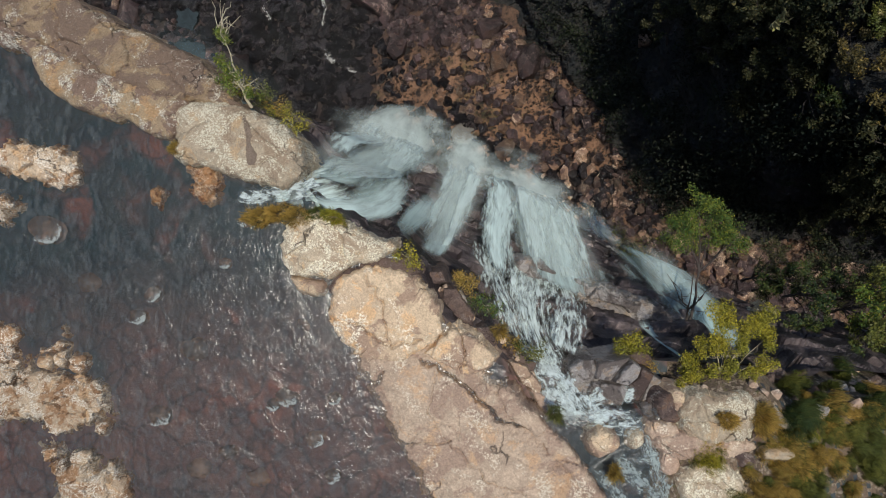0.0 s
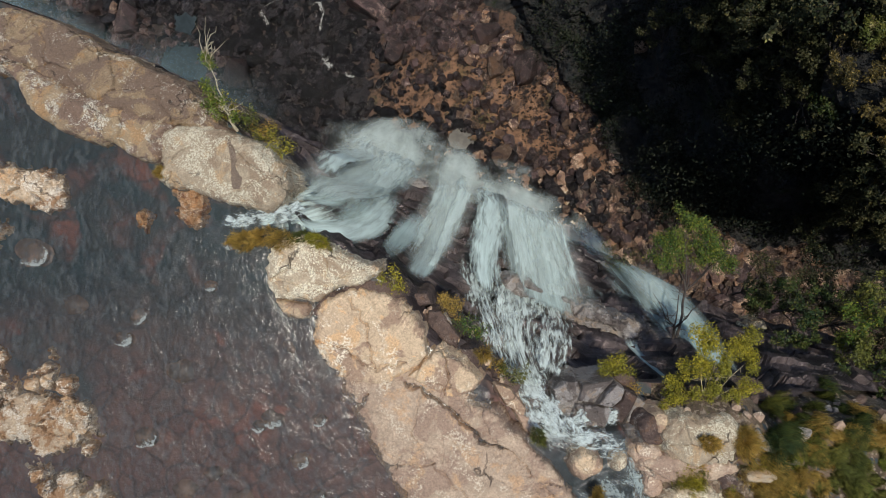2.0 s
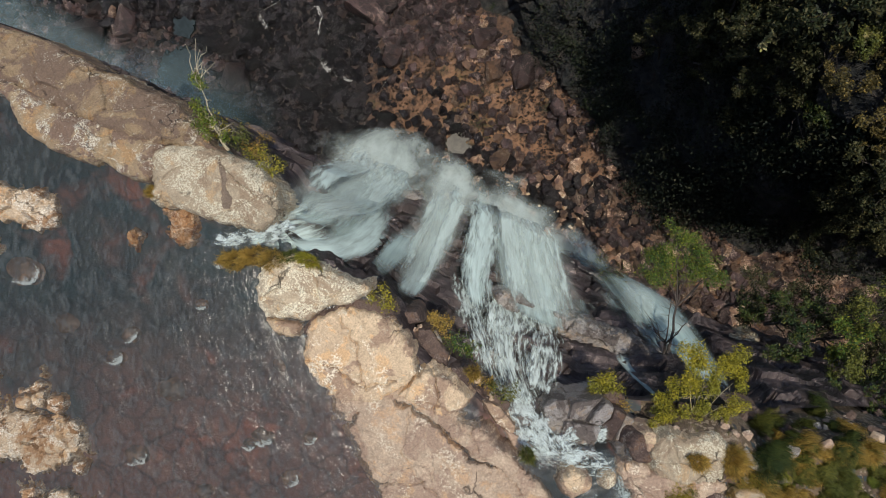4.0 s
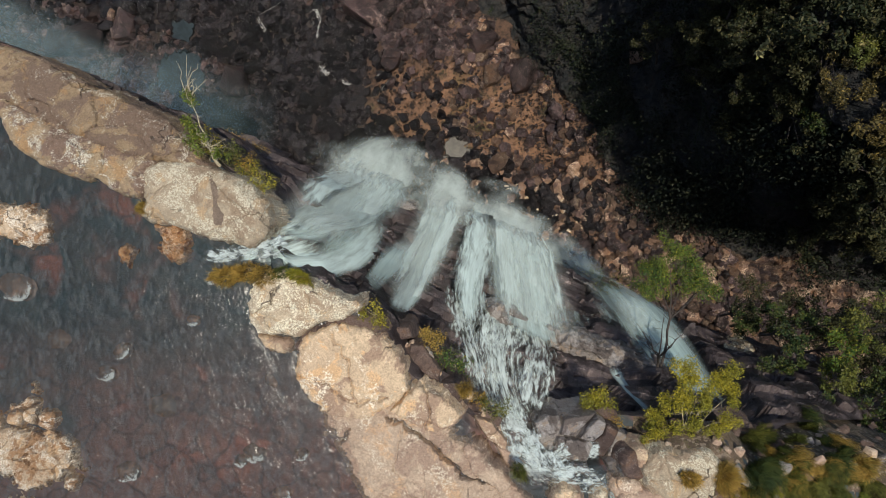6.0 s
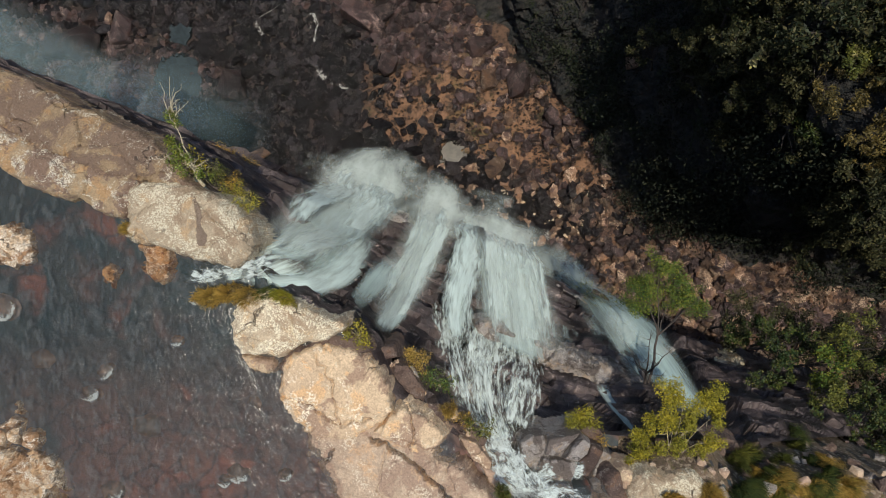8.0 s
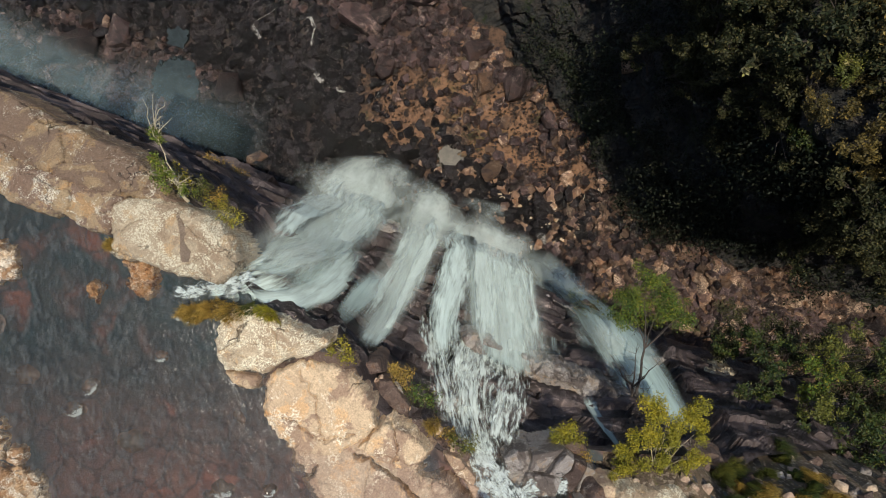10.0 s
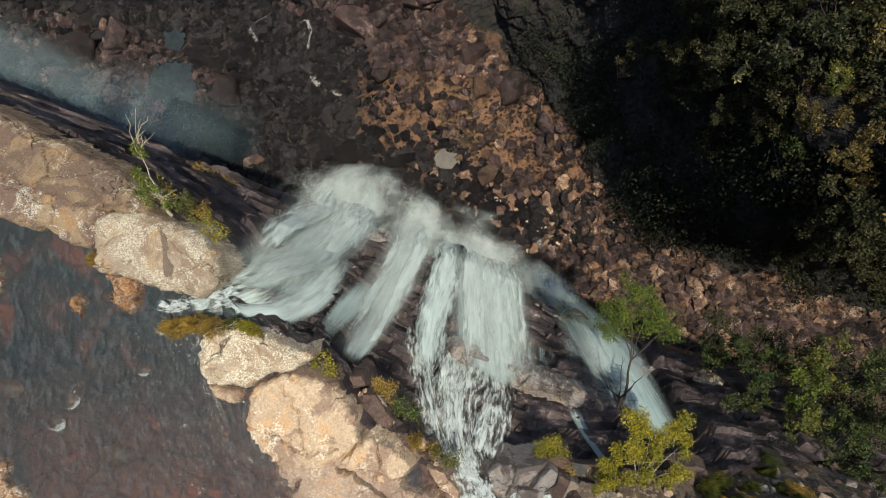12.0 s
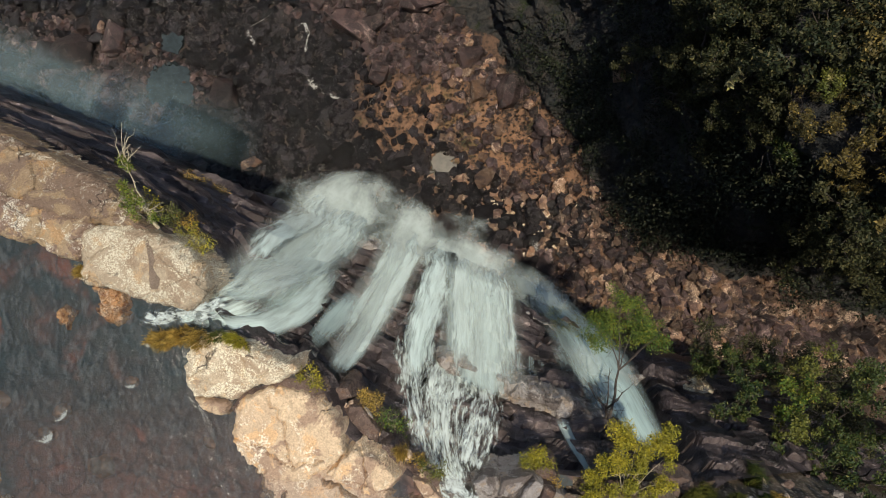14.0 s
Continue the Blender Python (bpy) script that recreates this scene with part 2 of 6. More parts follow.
def water_material():
    """Clear shallow water: a glossy skin with wind and current ripples over the bed."""
    m = Nodes("river_water")
    p = m.coords((1.0, 0.55, 1.0), turn=(0, 0, radians(28)))
    q = m.coords()
    r1 = m.noise(p, 2.6, 7, 0.7, 0.4)
    r2 = m.noise(p, 8.0, 5, 0.65, 0.6)
    h = m.calc("ADD", r1, m.calc("MULTIPLY", r2, 0.35))
    # the current is rough in midstream and slack in the upper pool
    rough = m.ramp(m.calc("ADD", m.axis(q, 0), m.calc("MULTIPLY", m.noise(q, 0.35, 3, 0.55, 0.6), 9.0)), -13.0, -4.5)
    lee = m.ramp(m.axis(q, 1), -1.5, 3.0, 1.0, 0.25)
    calm = m.calc("MULTIPLY", m.ramp(m.noise(q, 0.6, 4, 0.6, 0.8), 0.36, 0.62, 0.40, 1.0), m.calc("MULTIPLY_ADD", m.calc("MULTIPLY", rough, lee), 0.68, 0.32))
    swell = m.calc("ADD", m.noise(q, 1.9, 2.0, 0.5, 0.6), m.calc("MULTIPLY", m.noise(p, 7.0, 4.0, 0.62, 1.2), 0.7))
    m.bump(m.calc("MULTIPLY", swell, calm), 1.0, 0.032)
    bent = m.tree.nodes[-1].outputs[0]
    # paler ripple tone painted in for sky glints on the crests
    col = m.mix(m.ramp(h, 0.62, 0.80), (0.008, 0.017, 0.021), (0.075, 0.085, 0.088))
    m.done(col, 0.6, Specular_IOR_Level=0.0)
    clear = m.tree.nodes.new("ShaderNodeBsdfTransparent")
    shine = m.tree.nodes.new("ShaderNodeBsdfGlossy")
    shine.inputs["Roughness"].default_value = 0.16
    m.put(shine.inputs["Normal"], bent)
    body = m.tree.nodes.new("ShaderNodeMixShader")
    m.put(body.inputs[0], m.ramp(h, 0.55, 0.85, 0.24, 0.52))
    skin = m.tree.nodes.new("ShaderNodeMixShader")
    m.put(skin.inputs[0], m.node("Fresnel", IOR=1.33, Normal=bent))
    out = m.tree.nodes["Material Output"]
    for a, b in ((clear.outputs[0], body.inputs[1]), (m.bsdf.outputs[0], body.inputs[2]), (body.outputs[0], skin.inputs[1]), (shine.outputs[0], skin.inputs[2]), (skin.outputs[0], out.inputs[0])):
        m.tree.links.new(a, b)
    return m.mat


M_WATER = water_material()


def foam_material(name, color, streak, gain, rag, solid=0.96, stretch=0.13, fizz=0.38):
    """Broken white water; strands run along the flow, edges thin out."""
    m = Nodes(name)
    uv = m.node("TexCoord", out=2)
    s, t = m.axis(uv, 0), m.axis(uv, 1)
    fade = m.tree.nodes.new("ShaderNodeAttribute")
    fade.attribute_name = "fade"
    body = fade.outputs["Fac"]
    long = m.noise(m.node("Mapping", Vector=uv, Scale=(streak, stretch * streak, 1.0)), 1.0, 7, 0.6, 0.5)
    fine = m.noise(m.node("Mapping", Vector=uv, Scale=(4.5 * streak, 3 * stretch * streak, 1.0)), 1.0, 5, 0.7, 0.4)
    n = m.calc("ADD", m.calc("MULTIPLY", long, 1.0 - fizz), m.calc("MULTIPLY", fine, fizz))
    n = m.ramp(n, 0.33, 0.67)
    thin = m.calc("SUBTRACT", m.calc("MULTIPLY", body, gain), m.calc("MULTIPLY", m.calc("SUBTRACT", 1.0, n), rag))
    alpha = m.ramp(thin, -0.20, 0.95, 0.0, solid)
    alpha = m.calc("MULTIPLY", alpha, m.ramp(body, 0.0, 0.25))
    # drops scatter light all round: the shading normal leans towards the sky
    geo = m.tree.nodes.new("ShaderNodeNewGeometry").outputs["Normal"]
    lean = m.tree.nodes.new("ShaderNodeVectorMath")
    lean.operation = "MULTIPLY_ADD"
    m.tree.links.new(geo, lean.inputs[0])
    lean.inputs[1].default_value, lean.inputs[2].default_value = (0.3, 0.3, 0.3), (-0.05, -0.02, 1.0)
    m.bump(n, 0.6, 0.12)
    bump = m.tree.nodes[-1]
    m.tree.links.new(m.node("VectorMath", Vector=lean.outputs[0]), bump.inputs["Normal"])
    m.tree.nodes[-1].operation = "NORMALIZE"
    tone = m.mix(m.ramp(fine, 0.36, 0.62), tuple(0.80 * c for c in color), color)
    m.done(tone, 0.7, Alpha=1.0)
    glow = m.tree.nodes.new("ShaderNodeBsdfTranslucent")
    m.put(glow.inputs["Color"], tone)
    clear = m.tree.nodes.new("ShaderNodeBsdfTransparent")
    both = m.tree.nodes.new("ShaderNodeMixShader")
    both.inputs[0].default_value = 0.3
    last = m.tree.nodes.new("ShaderNodeMixShader")
    m.put(last.inputs[0], alpha)
    out = m.tree.nodes["Material Output"]
    for a, b in ((m.bsdf.outputs[0], both.inputs[1]), (glow.outputs[0], both.inputs[2]), (clear.outputs[0], last.inputs[1]), (both.outputs[0], last.inputs[2]), (last.outputs[0], out.inputs[0])):
        m.tree.links.new(a, b)
    return m.mat


M_FALL = foam_material("falling_water", (0.68, 0.83, 0.82), 0.8, 1.75, 1.7, 0.95, 0.13, 0.38)
M_STREAM = foam_material("gorge_froth", (0.55, 0.54, 0.52), 1.1, 1.35, 2.0, 0.85, 0.6, 0.5)
M_SHEET = foam_material("thin_falling_water", (0.64, 0.81, 0.81), 0.75, 1.45, 0.95, 0.84, 0.12, 0.30)
M_RAPID = foam_material("rapids", (0.74, 0.84, 0.84), 2.2, 1.45, 2.1, 0.84, 0.55, 0.45)
M_THIN = foam_material("thin_water", (0.74, 0.83, 0.84), 1.6, 1.4, 1.1, 0.7)
M_VEIL = foam_material("thin_veil", (0.58, 0.78, 0.80), 0.6, 1.25, 0.6, 0.5, 0.12)
M_FILM = foam_material("water_film", (0.58, 0.74, 0.76), 1.3, 1.1, 1.6, 0.42, 0.10, 0.4)
M_CASCADE = foam_material("lacy_water", (0.76, 0.87, 0.86), 1.6, 1.45, 2.0, 0.90, 0.24, 0.5)
M_RUFFLE = foam_material("ruffled_stream", (0.56, 0.66, 0.66), 2.6, 1.5, 1.7, 0.62, 0.7, 0.5)
M_HAZE = foam_material("hanging_haze", (0.66, 0.79, 0.77), 0.2, 1.2, 0.4, 0.42, 0.9, 0.1)
M_BILLOW = foam_material("billowing_spray", (0.74, 0.86, 0.83), 0.28, 1.45, 0.7, 0.64, 0.9, 0.12)
M_HALO = foam_material("drifting_spray", (0.83, 0.92, 0.87), 0.35, 1.2, 0.6, 0.25)
# both mists tinted blue, the cliff's shade on them put into the colour
M_COLUMN = foam_material("falling_mist", (0.47, 0.70, 0.78), 0.12, 1.3, 0.35, 0.18, 0.9, 0.1)
M_DRIFT = foam_material("drifting_mist", (0.47, 0.70, 0.78), 0.12, 0.5, 0.16, 0.17, 0.9, 0.1)
M_CREST = foam_material("river_foam", (0.58, 0.63, 0.61), 5.0, 2.0, 1.5, 0.8, 0.6, 0.5)


def leaf_material(name, a, b, c, spread=1.0, gloss=0.3):
    m = Nodes(name)
    i = m.island()
    n = m.noise(m.coords(), 0.55 * spread, 3, 0.6)
    col = m.mix(m.ramp(n, 0.38, 0.62), a, b)
    col = m.mix(m.ramp(i, 0.62, 1.0), col, c)
    k = m.ramp(m.calc("FRACT", m.calc("MULTIPLY", i, 37.7)), 0.0, 1.0, 0.55, 1.35)
    col = m.mix(1.0, col, m.node("CombineColor", Red=k, Green=k, Blue=k), "MULTIPLY")
    return m.done(col, 0.6, Specular_IOR_Level=gloss)


M_LEAF = leaf_material("green_leaves", (0.042, 0.085, 0.014), (0.10, 0.135, 0.018), (0.19, 0.185, 0.02))
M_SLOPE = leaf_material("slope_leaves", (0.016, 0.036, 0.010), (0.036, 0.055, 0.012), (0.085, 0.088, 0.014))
M_GOLD = leaf_material("yellow_leaves", (0.20, 0.185, 0.018), (0.33, 0.27, 0.02), (0.14, 0.15, 0.022))
M_OCHRE = leaf_material("ochre_grass", (0.27, 0.175, 0.038), (0.38, 0.235, 0.05), (0.20, 0.155, 0.03))
M_OLIVE = leaf_material("olive_grass", (0.075, 0.088, 0.017), (0.14, 0.135, 0.024), (0.045, 0.062, 0.012))
# forest leaves darkened for the shaded wall
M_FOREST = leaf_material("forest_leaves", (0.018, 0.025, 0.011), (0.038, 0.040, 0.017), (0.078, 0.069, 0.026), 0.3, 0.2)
# undergrowth leaves nearly black, the wall's shade put into them
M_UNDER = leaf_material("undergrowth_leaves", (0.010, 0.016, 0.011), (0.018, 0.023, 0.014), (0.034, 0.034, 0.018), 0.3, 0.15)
# brighter yellow copy of the forest leaves for sunlit crowns
M_FORESTGOLD = leaf_material("sunlit_forest_leaves", (0.042, 0.038, 0.013), (0.09, 0.070, 0.020), (0.17, 0.12, 0.030), 0.3)


def bark_material(name, a, b):
    m = Nodes(name)
    n = m.noise(m.coords((1, 1, 0.4)), 12.0, 5, 0.7)
    m.bump(n, 0.7, 0.02)
    return m.done(m.mix(m.ramp(n, 0.35, 0.65), a, b), 0.85)


M_PALEBARK = bark_material("pale_bark", (0.30, 0.25, 0.17), (0.50, 0.44, 0.32))
M_DARKBARK = bark_material("dark_bark", (0.026, 0.020, 0.017), (0.065, 0.052, 0.044))


# ---------------------------------------------------------------- mesh helpers
def mesh_object(name, verts, faces, material, parent=None, label="", smooth=True, uvs=None, fade=None):
    me = bpy.data.meshes.new(name)
    me.from_pydata(verts, [], faces)
    if uvs is not None:
        layer = me.uv_layers.new(name="UVMap")
        idx = np.empty(len(me.loops), dtype=np.int32)
        me.loops.foreach_get("vertex_index", idx)
        layer.data.foreach_set("uv", np.asarray(uvs, dtype=np.float32)[idx].ravel())
    if fade is not None:
        at = me.attributes.new("fade", "FLOAT", "POINT")
        at.data.foreach_set("value", np.asarray(fade, dtype=np.float32))
    me.polygons.foreach_set("use_smooth", [smooth] * len(me.polygons))
    me.materials.append(material)
    me.update()
    ob = new(name, me)
    if parent is not None:
        ob.parent = parent
    if label:
        ob["label"] = label
    return ob


def grid_faces(nu, nv, close=False):
    faces = []
    for i in range(nu if close else nu - 1):
        j2 = (i + 1) % nu
        for k in range(nv - 1):
            faces.append((i * nv + k, j2 * nv + k, j2 * nv + k + 1, i * nv + k + 1))
    return faces


def fbm(x, y, z=0.0, octaves=4):
    return noise.fractal(Vector((x, y, z)), 1.0, 2.0, octaves)


def polygon_depth(corners, px, py, rounds=2):
    """How deep each place lies inside the softened polygon (metres, minus outside)."""
    pts = [Vector((*c, 0)) for c in corners]
    for _ in range(rounds):
        nxt = []
        for a, b in zip(pts, pts[1:] + pts[:1]):
            nxt += [a.lerp(b, 0.22), a.lerp(b, 0.78)]
        pts = nxt
    best = np.full(px.shape, 1e9)
    inside = np.zeros(px.shape, dtype=bool)
    for a, b in zip(pts, pts[1:] + pts[:1]):
        dx, dy = b.x - a.x, b.y - a.y
        f = np.clip(((px - a.x) * dx + (py - a.y) * dy) / (dx * dx + dy * dy + 1e-9), 0, 1)
        best = np.minimum(best, np.hypot(px - a.x - f * dx, py - a.y - f * dy))
        cross = ((a.y > py) != (b.y > py)) & (px < (b.x - a.x) * (py - a.y) / (b.y - a.y + 1e-12) + a.x)
        inside ^= cross
    return np.where(inside, best, -best)


def rock(name, corners, top, depth, material, label, edge=0.35, dome=0.1, rough=0.06, seed=1, tilt=(0, 0), plate=2.3, ragged=0.14, crack=0.05, step=0.07, group="", cat="rock", rounds=2, shore=None, joints=()):
    """A boulder or slab: ragged outline, worn rim, split and stepped top, steep broken sides.

    shore(x, y) gives a wider rim where the rock dips gently under water; joints are (points, width, depth)."""
    cx = sum(c[0] for c in corners) / len(corners)
    cy = sum(c[1] for c in corners) / len(corners)
    x0, x1 = min(c[0] for c in corners) - 0.5, max(c[0] for c in corners) + 0.5
    y0, y1 = min(c[1] for c in corners) - 0.5, max(c[1] for c in corners) + 0.5
    size = max(x1 - x0, y1 - y0) - 1.0
    small = min(1.0, size / 2.5)
    ragged, plate, step, crack = ragged * (0.35 + 0.65 * small), plate * (0.4 + 0.6 * small), step * small, crack * small
    res = max(0.03, min(0.052, size / 90))
    nx, ny = int((x1 - x0) / res) + 2, int((y1 - y0) / res) + 2
    gx, gy = np.meshgrid(np.linspace(x0, x1, nx), np.linspace(y0, y1, ny), indexing="ij")
    deep = polygon_depth(corners, gx, gy, rounds)
    cuts = [(*a, *b, wide, down) for pts, wide, down in joints for a, b in zip(pts, pts[1:])]
    verts, index = [], -np.ones((nx, ny), dtype=int)
    for i in range(nx):
        for j in range(ny):
            d = deep[i, j]
            if d < -0.3 - ragged:
                continue
            x, y = gx[i, j], gy[i, j]
            d += ragged * (fbm(x * 1.1, y * 1.1, seed * 3.7, 3) + 0.55 * fbm(x * 4.3, y * 4.3, seed, 3) + 0.1 * fbm(x * 11, y * 11, seed + 4, 2))
            if d < -0.3:
                continue
            rim = shore(x, y) if shore else edge
            t = min(1.0, max(0.0, d / rim))
            z = top + dome * min(1.0, d / (size * 0.4)) - min(rim * 0.6, 0.62) * (1 - t) ** 2
            if d < 0:
                z -= depth * -d / 0.28
            wx = x + 0.30 * plate * fbm(x * 0.9 / plate, y * 0.9 / plate, seed + 2, 3)
            wy = y + 0.30 * plate * fbm(x * 0.9 / plate, y * 0.9 / plate, seed + 12, 3)
            dist, pts = noise.voronoi(Vector((wx / plate, wy / plate * 1.5, seed * 1.3)))
            tone = math.sin(pts[0].x * 127.1 + pts[0].y * 311.7 + pts[0].z * 74.7) * 43758.5
            z += step * (tone - math.floor(tone) - 0.5) * 2 * t
            gap = dist[1] - dist[0]
            if gap < 0.045:
                z -= crack * (1 - gap / 0.045)
            if cuts:
                jx, jy = x + 0.16 * fbm(x * 2.2, y * 2.2, seed + 21, 3), y + 0.16 * fbm(x * 2.2, y * 2.2, seed + 31, 3)
                for ax, ay, bx, by, wide, down in cuts:
                    dx, dy = bx - ax, by - ay
                    f = min(1.0, max(0.0, ((jx - ax) * dx + (jy - ay) * dy) / (dx * dx + dy * dy)))
                    off = math.hypot(jx - ax - f * dx, jy - ay - f * dy)
                    if off < 2 * wide:
                        z -= down * math.exp(-(off / wide) ** 2)
            z += rough * (fbm(x * 0.8, y * 0.8, seed) + 0.45 * fbm(x * 3.1, y * 3.1, seed + 5) + 0.25 * fbm(x * 9, y * 9, seed + 7, 2))
            z += (x - cx) * tilt[0] + (y - cy) * tilt[1]
            index[i, j] = len(verts)
            verts.append((x, y, z))
    faces = []
    for i in range(nx - 1):
        for j in range(ny - 1):
            q = (index[i, j], index[i + 1, j], index[i + 1, j + 1], index[i, j + 1])
            if min(q) >= 0:
                faces.append(tuple(int(k) for k in q))
    ob = mesh_object(name, verts, faces, material, smooth=False)
    return tagged(ob, label, cat, group)


def tube(verts, faces, pts, radii, sides=6):
    """Adds a tapered limb along pts."""
    start = len(verts)
    pts = [Vector(p) for p in pts]
    for i, p in enumerate(pts):
        d = (pts[min(i + 1, len(pts) - 1)] - pts[max(i - 1, 0)]).normalized()
        a = d.orthogonal().normalized()
        b = d.cross(a)
        for k in range(sides):
            w = 2 * math.pi * k / sides
            verts.append(tuple(p + (a * math.cos(w) + b * math.sin(w)) * radii[i]))
    for i in range(len(pts) - 1):
        for k in range(sides):
            k2 = (k + 1) % sides
            faces.append((start + i * sides + k, start + i * sides + k2, start + (i + 1) * sides + k2, start + (i + 1) * sides + k))


def limb(a, b, sag, rng, n=5):
    """A crooked line from a to b."""
    a, b = Vector(a), Vector(b)
    out = []
    for i in range(n + 1):
        f = i / n
        p = a.lerp(b, f)
        k = math.sin(math.pi * f) * sag
        out.append(p + Vector((rng.uniform(-k, k), rng.uniform(-k, k), rng.uniform(-k, k) + k * 0.6)))
    return out


def leaves(blobs, count, size, rng, thin=0.45):
    """Small leaf blades scattered through the outer part of each clump."""
    verts, faces = [], []
    total = sum(b[3] ** 2 for b in blobs)
    for bx, by, bz, br, flat in blobs:
        for _ in range(int(count * br * br / total)):
            while True:
                v = Vector((rng.uniform(-1, 1), rng.uniform(-1, 1), rng.uniform(-1, 1)))
                if 0.15 < v.length < 1:
                    break
            v = v * (0.55 + 0.45 * v.length)
            lump = 1 + 0.45 * noise.noise(Vector((v.x * 2.3 + bx, v.y * 2.3 + by, v.z * 2.3 + bz)))
            c = Vector((bx + v.x * br * lump, by + v.y * br * lump, bz + v.z * br * flat * lump))
            d = Vector((rng.gauss(0, 1), rng.gauss(0, 1), rng.gauss(0.15, 0.6))).normalized()
            w = d.cross(Vector((rng.gauss(0, 1), rng.gauss(0, 1), rng.gauss(0, 1)))).normalized()
            s = size * rng.uniform(0.6, 1.3)
            k = len(verts)
            verts += [tuple(c - d * s * 0.5), tuple(c + w * s * thin * 0.5), tuple(c + d * s * 0.5), tuple(c - w * s * thin * 0.5)]
            faces.append((k, k + 1, k + 2, k + 3))
    return verts, faces


def tree(name, base, blobs, label, leaf_mat, bark_mat, count, leaf, trunk=0.10, seed=1, bare=0, cat="tree", group="", fork=0.35, limbs=99):
    """Tapered trunk and limbs from base to every clump, with a crown of leaf blades."""
    rng = random.Random(seed)
    base = Vector(base)
    root = new(name)
    root.location = base
    tagged(root, label, cat, group)
    verts, faces = [], []
    mid = Vector((0, 0, 0))
    for b in blobs:
        mid += Vector(b[:3])
    mid /= len(blobs)
    knot = base.lerp(mid, fork) + Vector((rng.uniform(-1, 1), rng.uniform(-1, 1), 0)) * trunk
    line = limb(base - base, knot - base, trunk * 0.8, rng, 4)
    tube(verts, faces, line, [trunk * (1.25 - 0.4 * i / 4) for i in range(5)], 8)
    for b in blobs[:limbs]:
        tip = Vector(b[:3]) - base
        line = limb(knot - base, tip, trunk * 1.6, rng, 5)
        tube(verts, faces, line, [trunk * (0.7 - 0.55 * i / 5) for i in range(6)], 6)
        for _ in range(4):
            s = line[rng.choice((2, 3, 4))]
            v = Vector((rng.gauss(0, 1), rng.gauss(0, 1), rng.gauss(0.2, 0.6))).normalized() * b[3] * rng.uniform(0.6, 1.0)
            sub = limb(s, s + v, trunk * 0.7, rng, 3)
            tube(verts, faces, sub, [trunk * k for k in (0.28, 0.2, 0.13, 0.05)], 4)
    for _ in range(bare):
        v = Vector((rng.gauss(0, 1), rng.gauss(0, 1), rng.gauss(0.3, 0.5))).normalized()
        s = knot - base
        reach = (mid - base).length * rng.uniform(0.3, 0.6)
        sub = limb(s, s + v * reach, trunk, rng, 4)
        tube(verts, faces, sub, [trunk * k for k in (0.4, 0.3, 0.2, 0.12, 0.04)], 5)
        for _ in range(3):
            p = sub[rng.choice((1, 2, 3))]
            w = (v + Vector((rng.gauss(0, 1), rng.gauss(0, 1), rng.gauss(0, 0.5))) * 0.9).normalized() * reach * 0.45
            tube(verts, faces, limb(p, p + w, trunk * 0.5, rng, 3), [trunk * k for k in (0.2, 0.14, 0.09, 0.03)], 4)
    mesh_object("trunk", verts, faces, bark_mat, root)
    if count:
        sprays = []
        for b in blobs:
            for _ in range(5):
                o = Vector((rng.gauss(0, 1), rng.gauss(0, 1), rng.gauss(0.1, 0.5))) * b[3] * 0.5
                sprays.append((b[0] - base.x + o.x, b[1] - base.y + o.y, b[2] - base.z + o.z, b[3] * rng.uniform(0.45, 0.85), 0.6))
        v, f = leaves(sprays, count, leaf, rng)
        mesh_object("crown", v, f, leaf_mat, root, smooth=False)
    return root


def tuft(name, x, y, z, radius, height, blades, material, label, seed=1, stretch=(1, 1), turn=0.0, cat="grass", group=""):
    """A tussock: many thin bent blades from one root patch."""
    rng = random.Random(seed)
    verts, faces = [], []
    c, s = math.cos(turn), math.sin(turn)
    for _ in range(int(blades * 2.8)):
        a = rng.uniform(0, 2 * math.pi)
        r = math.sqrt(rng.random()) * radius * (1 + 0.7 * fbm(math.cos(a) * 1.5, math.sin(a) * 1.5, seed * 2.7, 3))
        px, py = r * math.cos(a) * stretch[0], r * math.sin(a) * stretch[1]
        px, py = px * c - py * s, px * s + py * c
        k = fbm(px * 1.6 / radius, py * 1.6 / radius, seed, 2)
        h = height * rng.uniform(0.5, 1.1) * (1 + 0.5 * k)
        lean = rng.uniform(0.1, 0.9) * h
        b = a + rng.gauss(0, 0.7)
        dx, dy = math.cos(b) * lean, math.sin(b) * lean
        w = rng.uniform(0.005, 0.011)
        nx, ny = -math.sin(b) * w, math.cos(b) * w
        i = len(verts)
        verts += [(px - nx, py - ny, -0.1), (px + nx, py + ny, -0.1),
                  (px + dx * 0.45 + nx * 0.8, py + dy * 0.45 + ny * 0.8, h * 0.7), (px + dx * 0.45 - nx * 0.8, py + dy * 0.45 - ny * 0.8, h * 0.7),
                  (px + dx, py + dy, h)]
        faces += [(i, i + 1, i + 2, i + 3), (i + 3, i + 2, i + 4)]
    ob = mesh_object(name, verts, faces, material, smooth=False)
    ob.location = (x, y, z)
    return tagged(ob, label, cat, group)


# ---------------------------------------------------------------- the fall cliff
LIP_X = [-70, -40, -15, -10, -7.4, -5.9, -5.35, -4.6, -3.75, -2.9, -1.8, -0.85, -0.1, 1.0, 2.0, 3.4, 5, 7.5, 10, 12.4, 13.4, 14.8, 16, 19, 23, 30, 60, 120]
